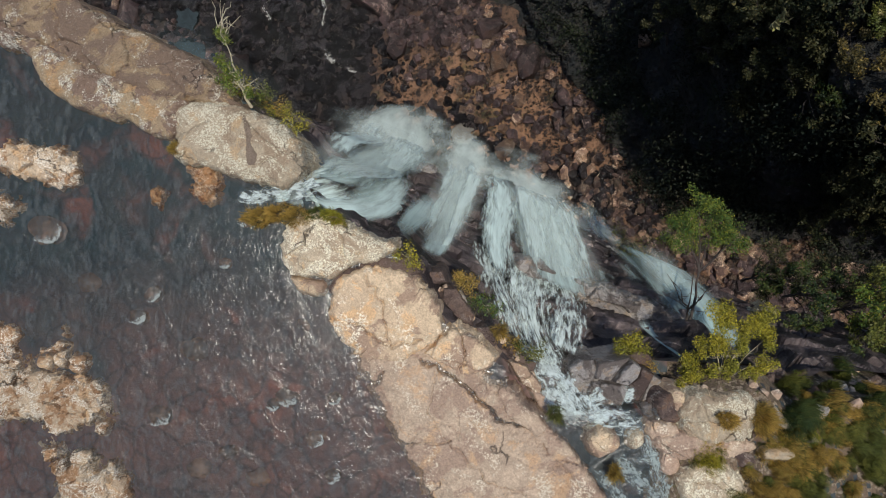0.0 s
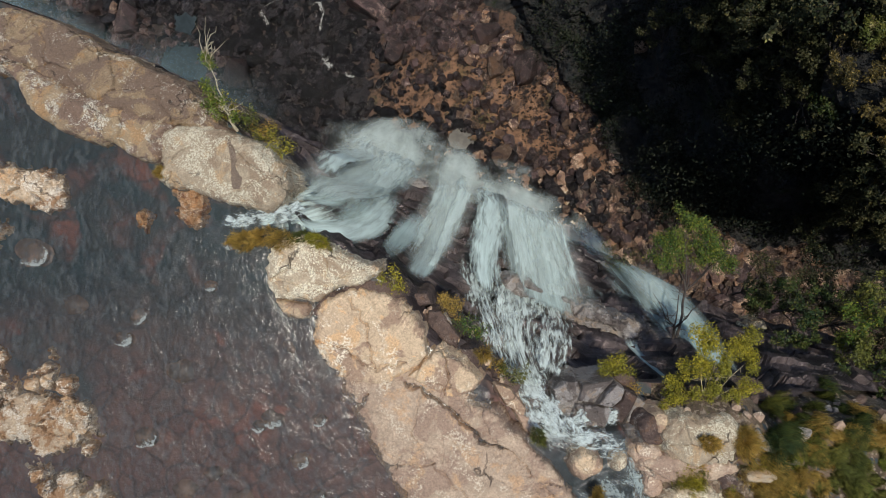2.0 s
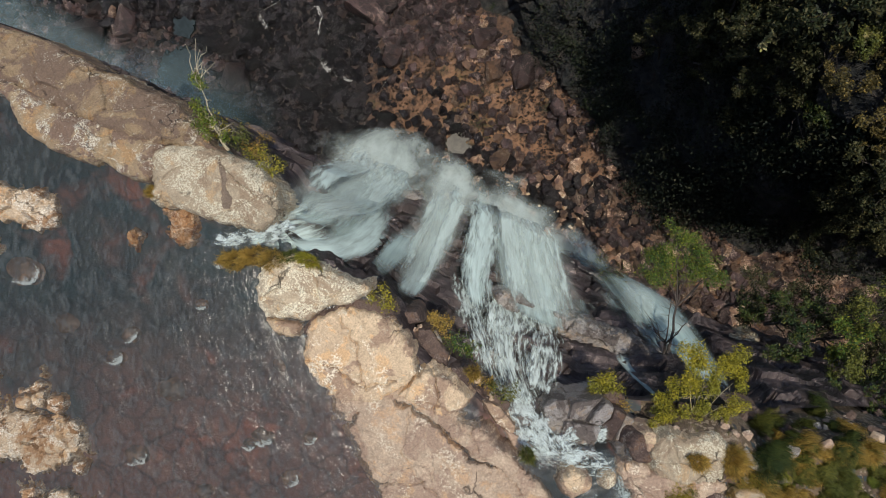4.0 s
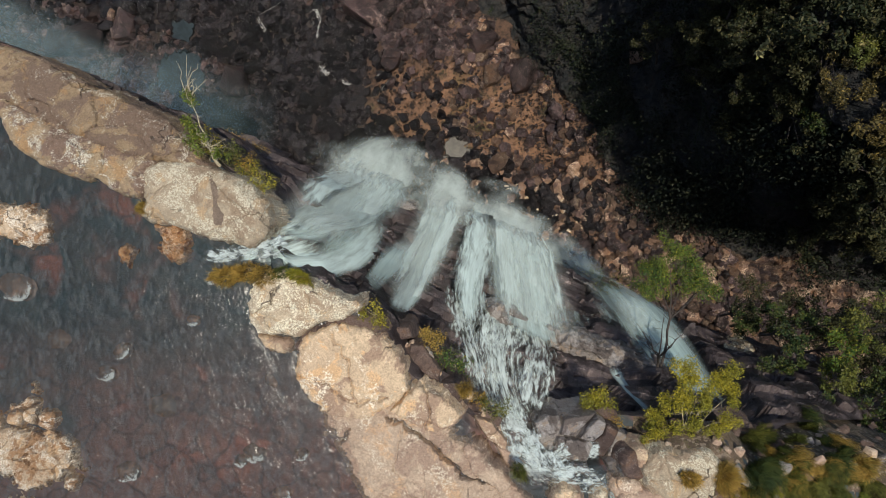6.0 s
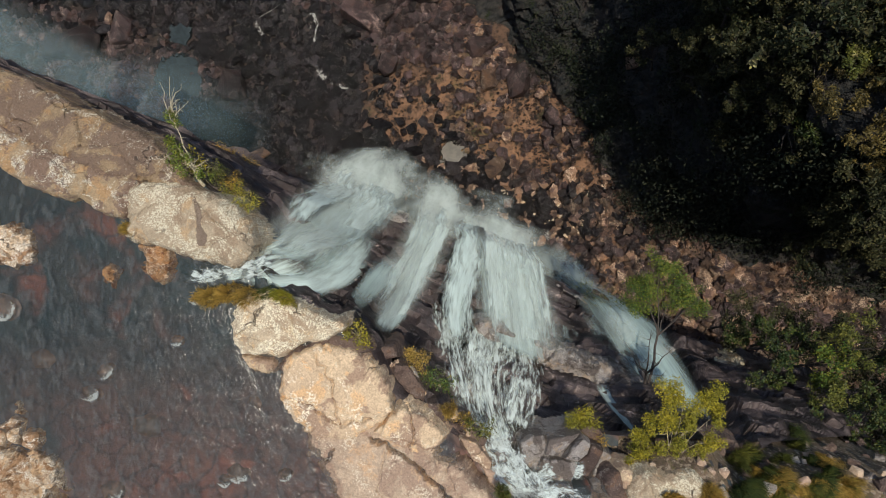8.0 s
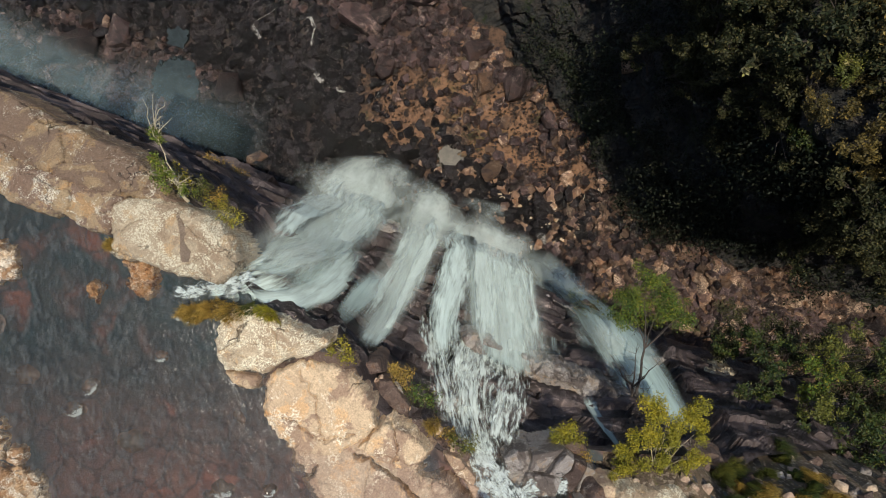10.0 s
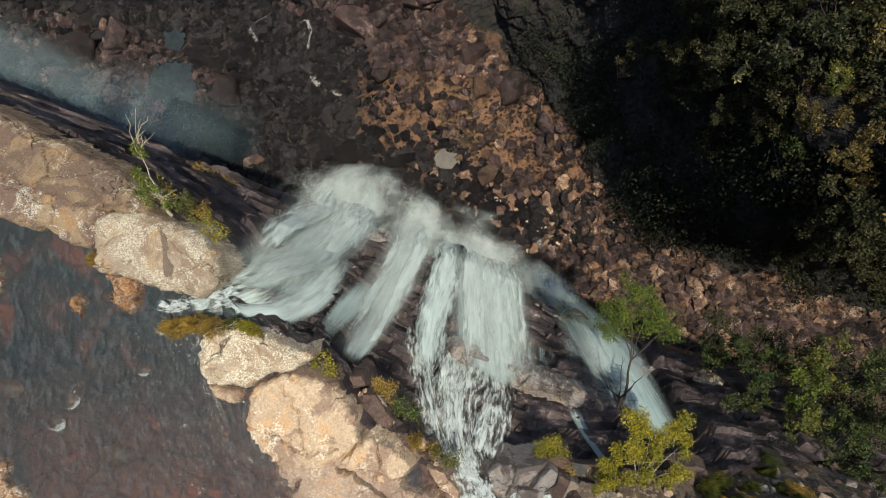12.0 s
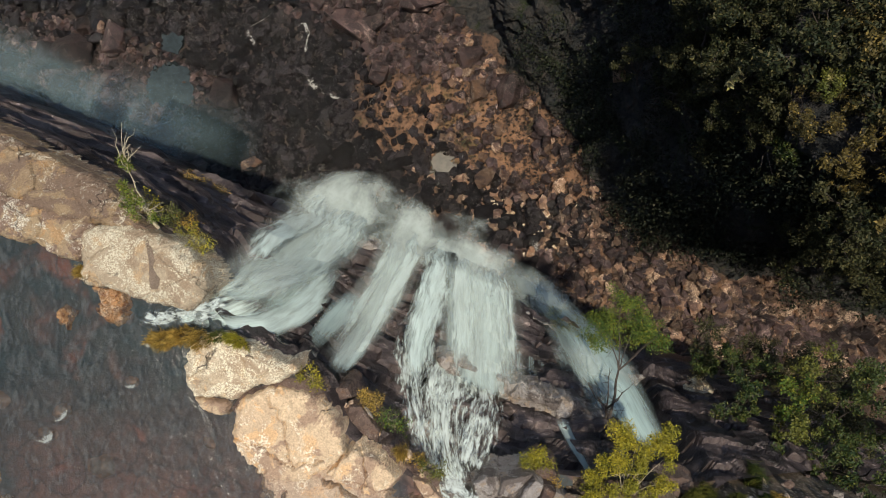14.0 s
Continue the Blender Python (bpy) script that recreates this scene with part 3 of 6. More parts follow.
LIP_Y = [32, 18.3, 10.0, 7.4, 5.5, 4.2, 2.5, 1.6, 1.1, 0.5, 0.05, -1.0, -2.5, -3.4, -4.1, -4.8, -4.8, -4.5, -4.5, -4.6, -5.3, -5.6, -5.2, -5.5, -6.3, -9, -22, -50]
LIP_Z = [-0.6] * 14 + [-0.7, -1.3, -1.7, -1.9, -1.2, -1.3, -1.8, -2.4, -2.9, -4.5, -7.5, -10, -16, -30]
ONE_X = [-70, -40, -10, -7, -5, -3, 0, 1.2, 3, 6.3, 9, 12, 12.8, 14.8, 15.6, 16, 20, 23, 60, 120]
ONE_Y = [32.6, 18.9, 7.95, 6.0, 4.9, 2.7, 0.65, 0.1, -0.6, -2.0, -2.4, -2.8, -4.6, -5.1, -4.2, -4.0, -4.4, -4.9, -20, -48]
ONE_Z = [-7.4] * 15 + [-9, -10, -11, -20, -34]
TWO_X = [-70, -40, -8.7, -6, -1.5, 7.6, 11.8, 12.2, 12.7, 15.0, 15.5, 16.1, 19.4, 23, 60, 120]
TWO_Y = [33.8, 19.9, 7.75, 6.75, 5.1, 1.7, -0.65, -1.7, -4.2, -4.8, -3.2, -2.8, -3.9, -4.3, -18.5, -46]
TWO_Z = [-15] * 6 + [-14.6, -14.4, -14.2, -14.0, -13.8, -13.6, -13.9, -14.5, -24, -38]


def cliff_point(x, v):
    """The rock face: v 0 at the lip, 1 and 2 at the two ledges, 3 at the foot."""
    a = (np.interp(x, LIP_X, LIP_Y), np.interp(x, LIP_X, LIP_Z))
    b = (np.interp(x, ONE_X, ONE_Y), np.interp(x, ONE_X, ONE_Z))
    c = (np.interp(x, TWO_X, TWO_Y), np.interp(x, TWO_X, TWO_Z))
    d = (c[0] - 1.5, -92.0)
    if v <= 1:
        f = max(v, 0)
        p, q, bend = a, b, 0.25 * math.sin(math.pi * f)
        # an undercut recess below the lip east of the wide fall
        steep = float(np.interp(x, (5.4, 7.4, 11.5, 13.0), (1.0, 3.2, 3.2, 1.0)))
        return float(p[0] + (q[0] - p[0]) * f ** steep), float(p[1] + (q[1] - p[1]) * f) + bend
    elif v <= 2:
        f, p, q, bend = v - 1, b, c, 0.0
    else:
        f, p, q, bend = v - 2, c, d, 0.0
    return float(p[0] + (q[0] - p[0]) * f), float(p[1] + (q[1] - p[1]) * f) + bend


def build_cliff():
    rng = random.Random(4)
    xs = list(np.linspace(-68, -14, 70)) + list(np.linspace(-13.8, 26, 300)) + list(np.linspace(26.5, 110, 60))
    vs = [k / 44 for k in range(0, 44)] + [1 + k / 44 for k in range(0, 44)] + [2 + 0.7 * (k / 24) ** 1.7 for k in range(25)] + [3.0]
    beds = [rng.uniform(-1, 1) for _ in range(400)]
    thick = [rng.uniform(0.35, 1.1) for _ in range(400)]
    edges = np.cumsum(thick)
    verts = []
    for x in xs:
        for v in vs:
            y, z = cliff_point(x, v)
            wave = z + 0.5 * fbm(x * 0.12, y * 0.12, 3.0, 2) + 0.05 * x
            k = int(np.searchsorted(edges, -wave + 14))
            cell = math.floor(x * 0.55 + 2.5 * beds[(k * 7) % 400] + 0.8 * fbm(x * 0.3, z * 0.3, 8, 2))
            block = beds[(k * 31 + cell * 17) % 400]
            out = 0.30 * beds[k % 400] + 0.22 * block + 0.22 * fbm(x * 0.5, y * 0.5, z * 0.5) + 0.05 * fbm(x * 3, y * 3, z * 3, 3)
            hold = min(1.0, v * 5) * (1.0 if v < 2 else 1.6)
            if -8.5 < x < 10 and v > 1.75:
                hold = 0.45
            up = 0.16 * block * hold + 0.07 * fbm(x * 2.1, y * 2.1, z + 4, 3)
            verts.append((x + 0.4 * out * hold, y + 0.9 * out * hold, z + up))
    ob = mesh_object("cliff_wall", verts, grid_faces(len(xs), len(vs)), M_CLIFF, smooth=False)
    return tagged(ob, "dark wet bedded sandstone cliff with broken ledges", "cliff", kind="structure")


build_cliff()


def bed_height(x, y):
    y0 = float(np.interp(x, LIP_X, LIP_Y)) if -70 <= x <= 120 else (32 + (-70 - x) * 0.45 if x < 0 else -50 - (x - 120) * 0.45)
    z0 = float(np.interp(x, LIP_X, LIP_Z))
    d = max(0.0, y0 - y)
    east = min(1, max(0, (x - 8.4 - 0.25 * (y + 7)) / 1.6))
    z = -0.66 + 0.10 * fbm(x * 0.35, y * 0.35, 2) + 0.05 * fbm(x * 1.7, y * 1.7, 6)
    high = -0.15 + 0.25 * fbm(x * 0.4, y * 0.4, 9) + 0.1 * fbm(x * 1.5, y * 1.5, 1)
    z = z + (high - z) * east
    f = min(1, max(0, d - (1.2 if 2.4 < x < 9.6 else 0.0)) / 0.9)
    z = z0 - 0.25 + (z - z0 + 0.25) * f
    if x > 13:
        z -= max(0, (x - 13)) * 0.28 * max(0, 1 - d / 7)
    return z


def build_bed():
    """Ground behind the lip: river bed, rising to an earth bank on the east side."""
    xs = list(np.linspace(-400, -70, 12)) + list(np.linspace(-68, -16, 30)) + list(np.linspace(-15, 24, 150)) + list(np.linspace(25, 110, 40)) + [250, 500]
    back = [0.0, 0.12, 0.3] + [0.5 + 0.3 * k for k in range(50)] + [18, 24, 34, 50, 80, 130, 220, 400]
    bed = []
    for x in xs:
        y0 = float(np.interp(x, LIP_X, LIP_Y)) if -70 <= x <= 120 else (32 + (-70 - x) * 0.45 if x < 0 else -50 - (x - 120) * 0.45)
        for d in back:
            y = y0 - d
            z = bed_height(x, y)
            bed.append((x, y, z))
    ob = mesh_object("river_bed", bed, [f[::-1] for f in grid_faces(len(xs), len(back))], M_BED)
    tagged(ob, "slate and rust-brown river bed under shallow water", "ground", kind="structure")
    nb = len(back)
    faces = []
    for f in grid_faces(len(xs), nb):
        if all(bed[k][0] - 8.4 - 0.25 * (bed[k][1] + 7) > -0.1 for k in f):
            faces.append(f)
    used = sorted({k for f in faces for k in f})
    again = {k: i for i, k in enumerate(used)}
    ob2 = mesh_object("bank_ground", [(bed[k][0], bed[k][1], bed[k][2] + 0.012) for k in used], [tuple(again[k] for k in f) for f in faces], M_BANK)
    tagged(ob2, "brown earth bank with dry litter", "ground", kind="structure")


build_bed()


def build_river():
    xs = list(np.linspace(-400, -70, 10)) + list(np.linspace(-68, -16, 24)) + list(np.linspace(-15, 9.6, 110))
    back = [0.0] + [0.25 * k for k in range(1, 62)] + [18, 26, 40, 70, 120, 220, 400]
    verts = []
    for x in xs:
        y0 = float(np.interp(x, LIP_X, LIP_Y)) if x >= -70 else 32 + (-70 - x) * 0.45
        y0 -= 0.25 + (1.35 if x > 2.6 else 0.0)
        for d in back:
            y = y0 - d
            verts.append((x, y, -0.42 + 0.02 * fbm(x * 0.8, y * 0.8, 3) + 0.012 * fbm(x * 3, y * 3, 5, 3)))
    ob = mesh_object("river_water", verts, [f[::-1] for f in grid_faces(len(xs), len(back))], M_WATER)
    tagged(ob, "shallow dark rippled river sliding towards the lip", "water", kind="structure")


build_river()


# ---------------------------------------------------------------- the gorge
def floor_height(x, y):
    pts_x = (-90, -38, -21, -5, 1, 17, 32, 40, 50, 80, 120)
    pts_z = (-103, -101, -94, -89, -84, -81, -68, -61, -59, -52, -45)
    z = float(np.interp(x, pts_x, pts_z)) - 0.10 * max(0, y - 30)
    return z + 1.6 * fbm(x * 0.06, y * 0.06, 1) + 0.7 * fbm(x * 0.3, y * 0.3, 4)


FOOT = [(-160, 150), (-60, 118), (-12, 78), (3, 50), (10, 40), (17, 33), (24.5, 22), (30, 10), (34, 5), (42, 0.5), (55, -5), (80, -14), (130, -34)]
MIDW = [(-140, 175), (-45, 135), (8, 84), (19, 58), (26, 40.5), (29.5, 31), (30.5, 21.3), (33.5, 12), (39.5, 8), (50, 5), (62, 0), (86, -9), (136, -28)]
TOPW = [(-135, 180), (-40, 140), (14, 88), (25, 60), (29.5, 41.5), (31.7, 32), (32, 21.5), (34.5, 13), (40.5, 9.5), (51, 7), (63, 2), (87, -6), (138, -24)]
FARW = [(0, 500), (60, 450), (120, 350), (160, 260), (200, 200), (230, 150), (250, 110), (270, 70), (280, 40), (290, 20), (300, 5), (310, -10), (330, -40)]


def build_floor():
    xs = np.linspace(-170, 110, 260)
    ys = np.linspace(-45, 190, 200)
    verts = [(float(x), float(y), floor_height(float(x), float(y))) for x in xs for y in ys]
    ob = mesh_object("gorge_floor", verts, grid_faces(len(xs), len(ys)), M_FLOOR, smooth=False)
    tagged(ob, "rust and dark brown stony gorge floor, darkened for shade between boulders", "ground", kind="structure")


build_floor()


def far_point(s, v):
    """The opposite wall: s runs along it, v 0 at the foot, 1 midway, 2 at the brink, 3 far off on the plateau."""
    k = np.arange(len(FOOT))
    def at(line):
        return np.array((np.interp(s, k, [p[0] for p in line]), np.interp(s, k, [p[1] for p in line])))
    foot, midw, topw, far = at(FOOT), at(MIDW), at(TOPW), at(FARW)
    zf = floor_height(float(foot[0]), float(foot[1])) - 1.0
    if v <= 1:
        f = v
        p = foot + (midw - foot) * (f ** 0.8)
        z = zf + (-50 - zf) * f
    elif v <= 2:
        f = v - 1
        p = midw + (topw - midw) * f
        z = -50 + 24 * f
    else:
        f = v - 2
        p = topw + (far - topw) * f
        z = -26 + 30 * f ** 0.7
    return float(p[0]), float(p[1]), float(z)


def build_far_wall():
    ss = np.linspace(0, len(FOOT) - 1, 300)
    vs = list(np.linspace(0, 2, 90)) + [2.01, 2.03, 2.06, 2.1, 2.2, 2.4, 2.7, 3.0]
    verts = []
    for s in ss:
        for v in vs:
            x, y, z = far_point(s, v)
            k = 1.0 if v <= 2.05 else 0.4
            o = 2.4 * fbm(x * 0.07, y * 0.07, z * 0.09) + 0.8 * fbm(x * 0.4, y * 0.4, z * 0.5) + 0.5 * math.floor(3 * fbm(s * 1.1, z * 0.16, 3, 2)) 
            verts.append((x - 0.7 * o * k, y - 0.7 * o * k, z + 0.8 * fbm(x * 0.2, y * 0.2, 6)))
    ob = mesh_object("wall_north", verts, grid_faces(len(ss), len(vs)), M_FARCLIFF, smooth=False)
    tagged(ob, "tall gorge wall with ledges, shade put into its dark colour", "cliff", kind="structure")


build_far_wall()


# ---------------------------------------------------------------- boulders of the gorge floor
def boulder_mesh(seed):
    """An angular block: a cube cut by random planes, unevenly worn."""
    rng = random.Random(seed)
    bm = bmesh.new()
    for _ in range(15):
        d = Vector((rng.gauss(0, 1), rng.gauss(0, 1), rng.gauss(0, 0.8))).normalized()
        d.x, d.y, d.z = (max(-0.72, min(0.72, c)) for c in d)
        bm.verts.new(d * rng.uniform(1.0, 1.25))
    hull = bmesh.ops.convex_hull(bm, input=bm.verts)
    bmesh.ops.delete(bm, geom=[v for v in bm.verts if not v.link_faces], context="VERTS")
    bmesh.ops.bevel(bm, geom=bm.edges[:], offset=0.05, segments=1, affect="EDGES")
    me = bpy.data.meshes.new("boulder")
    bm.to_mesh(me)
    bm.free()
    return me


def in_gorge(x, y, margin=0.0):
    """True between the fall cliff and the opposite wall."""
    south = float(np.interp(x, TWO_X, TWO_Y))
    north = float(np.interp(x, [p[0] for p in FOOT], [p[1] for p in FOOT]))
    return south - 4 < y < north - margin


def in_pool(x, y):
    return math.hypot(x + 52.5, (y - 38) * 1.1) < 5.0 or math.hypot(x + 52.3, y - 47) < 2.4 or math.hypot(x - 3.4, y - 19.4) < 2.3


def on_sand(x, y):
    """True on the open orange sand below the opposite wall."""
    mid = float(np.interp(x, (-14, -7, 4, 14, 25), (31, 31, 30, 25.5, 19.5)))
    return -14 < x < 27 and abs(y - mid + 5 * fbm(x * 0.12, y * 0.12, 7, 3)) < 6.5


def on_course_or_shade(x, y):
    """Nearness to the stream along the falls' foot and the cliff-foot shade, 0 to 1."""
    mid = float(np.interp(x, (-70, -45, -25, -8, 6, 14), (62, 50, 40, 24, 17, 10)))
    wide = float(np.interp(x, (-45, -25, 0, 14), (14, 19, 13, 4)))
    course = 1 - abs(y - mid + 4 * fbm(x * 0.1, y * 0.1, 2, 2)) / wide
    # spray-wet foot of the fall cliff, its shade also put into the stones
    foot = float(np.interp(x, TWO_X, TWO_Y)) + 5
    damp_shade = (1.2 - abs(y - foot + 3 * fbm(x * 0.13, y * 0.13, 8, 2)) / 11) if -46 < x < -2 else 0.0
    return max(0.0, course, damp_shade)


def build_boulders():
    rng = random.Random(21)
    shapes = {}
    for mat in (M_DEBRIS, M_RUST, M_WETSHADE):
        shapes[mat] = []
        for k in range(9):
            me = boulder_mesh(k + (40 if mat is M_RUST else 60 if mat is M_WETSHADE else 0))
            me.materials.append(mat)
            shapes[mat].append(me)
    made, tries = 0, 0
    while made < 290 and tries < 9000:
        tries += 1
        x, y = rng.uniform(-92, 46), rng.uniform(-8, 74)
        if not in_gorge(x, y, 1.0) or in_pool(x, y) or (on_sand(x, y) and rng.random() < 0.72):
            continue
        big = rng.random()
        r = (1.2 if x < 4 else 0.9) + (3.4 if x < 16 else 1.6 if x < 24 else 0.6) * big ** 2.6
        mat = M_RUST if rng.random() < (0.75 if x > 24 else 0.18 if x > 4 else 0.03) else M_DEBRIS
        if mat is M_DEBRIS and rng.random() < 2.4 * on_course_or_shade(x, y):
            mat = M_WETSHADE
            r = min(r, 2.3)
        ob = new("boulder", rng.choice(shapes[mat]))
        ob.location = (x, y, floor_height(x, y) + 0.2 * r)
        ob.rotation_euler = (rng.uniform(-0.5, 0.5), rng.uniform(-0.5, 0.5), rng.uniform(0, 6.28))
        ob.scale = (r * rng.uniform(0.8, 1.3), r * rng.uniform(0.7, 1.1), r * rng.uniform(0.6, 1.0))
        tagged(ob, "rust-brown angular boulder on the gorge floor" if mat is M_RUST else "wet boulder near the stream, coloured near-black for shade" if mat is M_WETSHADE else "dark purple-brown angular boulder on the gorge floor", "boulder", "gorge boulders")
        made += 1
    for mat, lab, count, pick in ((M_DEBRIS, "dark broken scree", 12000, 0), (M_RUST, "rust-coloured broken scree", 4500, 1), (M_WETSHADE, "wet scree coloured near-black for shade", 12500, 2)):
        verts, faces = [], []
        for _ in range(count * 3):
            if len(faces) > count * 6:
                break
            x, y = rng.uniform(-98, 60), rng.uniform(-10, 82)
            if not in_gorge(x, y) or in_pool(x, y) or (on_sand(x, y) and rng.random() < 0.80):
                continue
            near = on_course_or_shade(x, y)
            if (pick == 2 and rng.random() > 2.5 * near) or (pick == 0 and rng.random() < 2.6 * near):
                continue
            if pick == 1 and (x < -4 or rng.random() > min(1, (x + 4) / 26)):
                continue
            r = 0.25 + 1.1 * rng.random() ** 2
            c = Vector((x, y, floor_height(x, y) + 0.1 * r))
            k = len(verts)
            turn = Euler((rng.uniform(-1.0, 1.0), rng.uniform(-1.0, 1.0), rng.uniform(0, 6.28))).to_matrix()
            for lvl, rad in ((-0.5, 1.0), (0.35, 0.75)):
                for a in range(5):
                    w = a * 1.2566 + rng.uniform(-0.3, 0.3)
                    verts.append(tuple(c + turn @ Vector((math.cos(w) * rad * r * rng.uniform(0.8, 1.3), math.sin(w) * rad * r, lvl * r * rng.uniform(0.8, 1.5)))))
            for a in range(5):
                b = (a + 1) % 5
                faces.append((k + a, k + b, k + 5 + b, k + 5 + a))
            faces.append(tuple(k + 5 + a for a in range(5)))
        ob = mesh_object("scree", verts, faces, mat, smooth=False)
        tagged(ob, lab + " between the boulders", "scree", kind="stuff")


build_boulders()


def sand_gravel():
    """Small broken stones strewn over the orange sand."""
    rng = random.Random(44)
    verts, faces = [], []
    while len(faces) < 3200 * 4:
        x, y = rng.uniform(-14, 27), rng.uniform(8, 46)
        if not on_sand(x, y) or in_pool(x, y) or fbm(x * 0.35, y * 0.35, 5, 3) < -0.12:
            continue
        r = 0.08 + 0.30 * rng.random() ** 2
        c = Vector((x, y, floor_height(x, y) + 0.25))
        k = len(verts)
        for a in range(4):
            w = a * 1.571 + rng.uniform(-0.4, 0.4)
            verts.append(tuple(c + Vector((math.cos(w) * r * rng.uniform(0.8, 1.5), math.sin(w) * r, -0.5))))
        verts.append(tuple(c + Vector((rng.uniform(-0.4, 0.4) * r, rng.uniform(-0.4, 0.4) * r, 0.9 * r))))
        faces += [(k + a, k + (a + 1) % 4, k + 4) for a in range(4)]
    ob = mesh_object("gravel", verts, faces, M_RUST, smooth=False)
    tagged(ob, "small rust-brown broken stones on orange sand", "gravel", kind="stuff")


sand_gravel()


def pool_material(name, color):
    m = Nodes(name)
    n = m.noise(m.coords(), 0.9, 5, 0.6, 0.6)
    m.bump(m.noise(m.coords(), 6.0, 3, 0.6), 0.3, 0.02)
    return m.done(m.mix(m.ramp(n, 0.35, 0.65), tuple(0.6 * c for c in color), color), 0.3, Specular_IOR_Level=0.2)


M_POOL = pool_material("dark_pool_water", (0.030, 0.042, 0.048))
M_SILT = pool_material("silty_pool_water", (0.09, 0.080, 0.066))
for i, (c, mat, label) in enumerate((
        ([(-57.80, 37.93), (-56.14, 41.80), (-52.82, 42.80), (-49.50, 42.14), (-47.84, 39.60), (-47.29, 34.62), (-49.50, 32.63), (-53.92, 33.51), (-57.02, 35.17)], M_POOL, "dark still pool among the gorge boulders"),
        ([(-55.12, 48.59), (-52.38, 49.69), (-49.97, 48.15), (-50.40, 45.30), (-54.02, 44.75)], M_POOL, "small dark pool among the gorge boulders"),
        ([(1.46, 21.24), (4.04, 21.66), (5.70, 20.22), (5.08, 17.53), (2.61, 17.11), (1.16, 18.97)], M_SILT, "pale silty pool between the boulders"))):
    x = sum(p[0] for p in c) / len(c)
    y = sum(p[1] for p in c) / len(c)
    rock("pool", c, floor_height(x, y) + 1.0, 2.0, mat, label, 0.05, 0.0, 0.0, 951 + i, ragged=0.9, crack=0.0, step=0.0, cat="pool")


def east_scree():
    rng = random.Random(55)
    verts, faces = [], []
    for _ in range(5600):
        x, y = rng.uniform(22, 66), rng.uniform(-14, 12)
        if not in_gorge(x, y, -3.0):
            continue
        r = 0.20 + 0.8 * rng.random() ** 2.2
        c = Vector((x, y, floor_height(x, y) + 0.15 * r))
        turn = Euler((rng.uniform(-0.7, 0.7), rng.uniform(-0.7, 0.7), rng.uniform(0, 6.28))).to_matrix()
        k = len(verts)
        for lvl, rad in ((-0.5, 1.0), (0.4, 0.7)):
            for a in range(5):
                w = a * 1.2566 + rng.uniform(-0.3, 0.3)
                verts.append(tuple(c + turn @ Vector((math.cos(w) * rad * r * rng.uniform(0.8, 1.4), math.sin(w) * rad * r, lvl * r * rng.uniform(0.8, 1.6)))))
        for a in range(5):
            b = (a + 1) % 5
            faces.append((k + a, k + b, k + 5 + b, k + 5 + a))
        faces.append(tuple(k + 5 + a for a in range(5)))
    ob = mesh_object("scree", verts, faces, M_RUST, smooth=False)
    tagged(ob, "rust-brown rubble on the steep end of the gorge", "scree", kind="stuff")


east_scree()


def pale_chips():
    rng = random.Random(66)
    me = boulder_mesh(77)
    me.materials.append(M_CREAM)
    for _ in range(70):
        x, y = rng.uniform(9, 26), rng.uniform(1.5, 14)
        if not in_gorge(x, y):
            continue
        r = rng.uniform(0.25, 0.75)
        ob = new("pale_stone", me)
        ob.location, ob.scale = (x, y, floor_height(x, y) + 0.5 * r), (r, r * 0.8, r * 0.5)
        ob.rotation_euler = (rng.uniform(-0.5, 0.5), rng.uniform(-0.5, 0.5), rng.uniform(0, 6.28))
        tagged(ob, "small pale stone on the gorge rubble", "stone", "pale stones")


pale_chips()

# ---------------------------------------------------------------- rocks of the river and the lip
rock("rock_slab", [(-19.44, 10.77), (-16.00, 10.13), (-14.06, 9.61), (-12.77, 8.84), (-11.59, 8.19), (-9.76, 7.55), (-8.79, 6.69), (-8.00, 5.83), (-7.50, 5.40), (-8.47, 5.40), (-10.41, 5.70), (-11.70, 6.08), (-12.56, 6.41), (-14.06, 7.07), (-15.57, 7.76), (-19.44, 9.27)], -0.05, 1.6, M_SLAB, "brown-grey sandstone ledge along the cliff edge", 0.35, 0.06, 0.09, 3, tilt=(0.0, -0.03))
rock("rock_slab", [(-19.44, 9.48), (-15.57, 7.98), (-14.06, 7.25), (-12.56, 6.56), (-11.70, 6.26), (-10.41, 5.83), (-9.55, 5.57), (-10.15, 4.11), (-11.70, 4.79), (-13.42, 5.25), (-14.17, 5.57), (-14.92, 6.11), (-15.48, 6.86), (-15.61, 7.33), (-16.86, 7.93), (-19.44, 8.84)], 0.12, 1.4, M_CRUSTED, "long tan sandstone slab crusted with pale lichen beside the river", 0.4, 0.1, 0.10, 4)
first_boulder = rock("boulder_slab", [(-10.14, 5.41), (-8.57, 5.54), (-7.30, 5.37), (-6.20, 4.82), (-5.43, 4.05), (-5.18, 3.42), (-5.39, 2.74), (-6.03, 2.31), (-7.30, 2.53), (-8.26, 2.95), (-9.42, 3.10), (-10.27, 3.50), (-10.02, 4.27)], 0.25, 2.0, M_GREY, "large rounded grey-tan boulder with a dark worn groove", 0.5, 0.15, 0.05, 5)
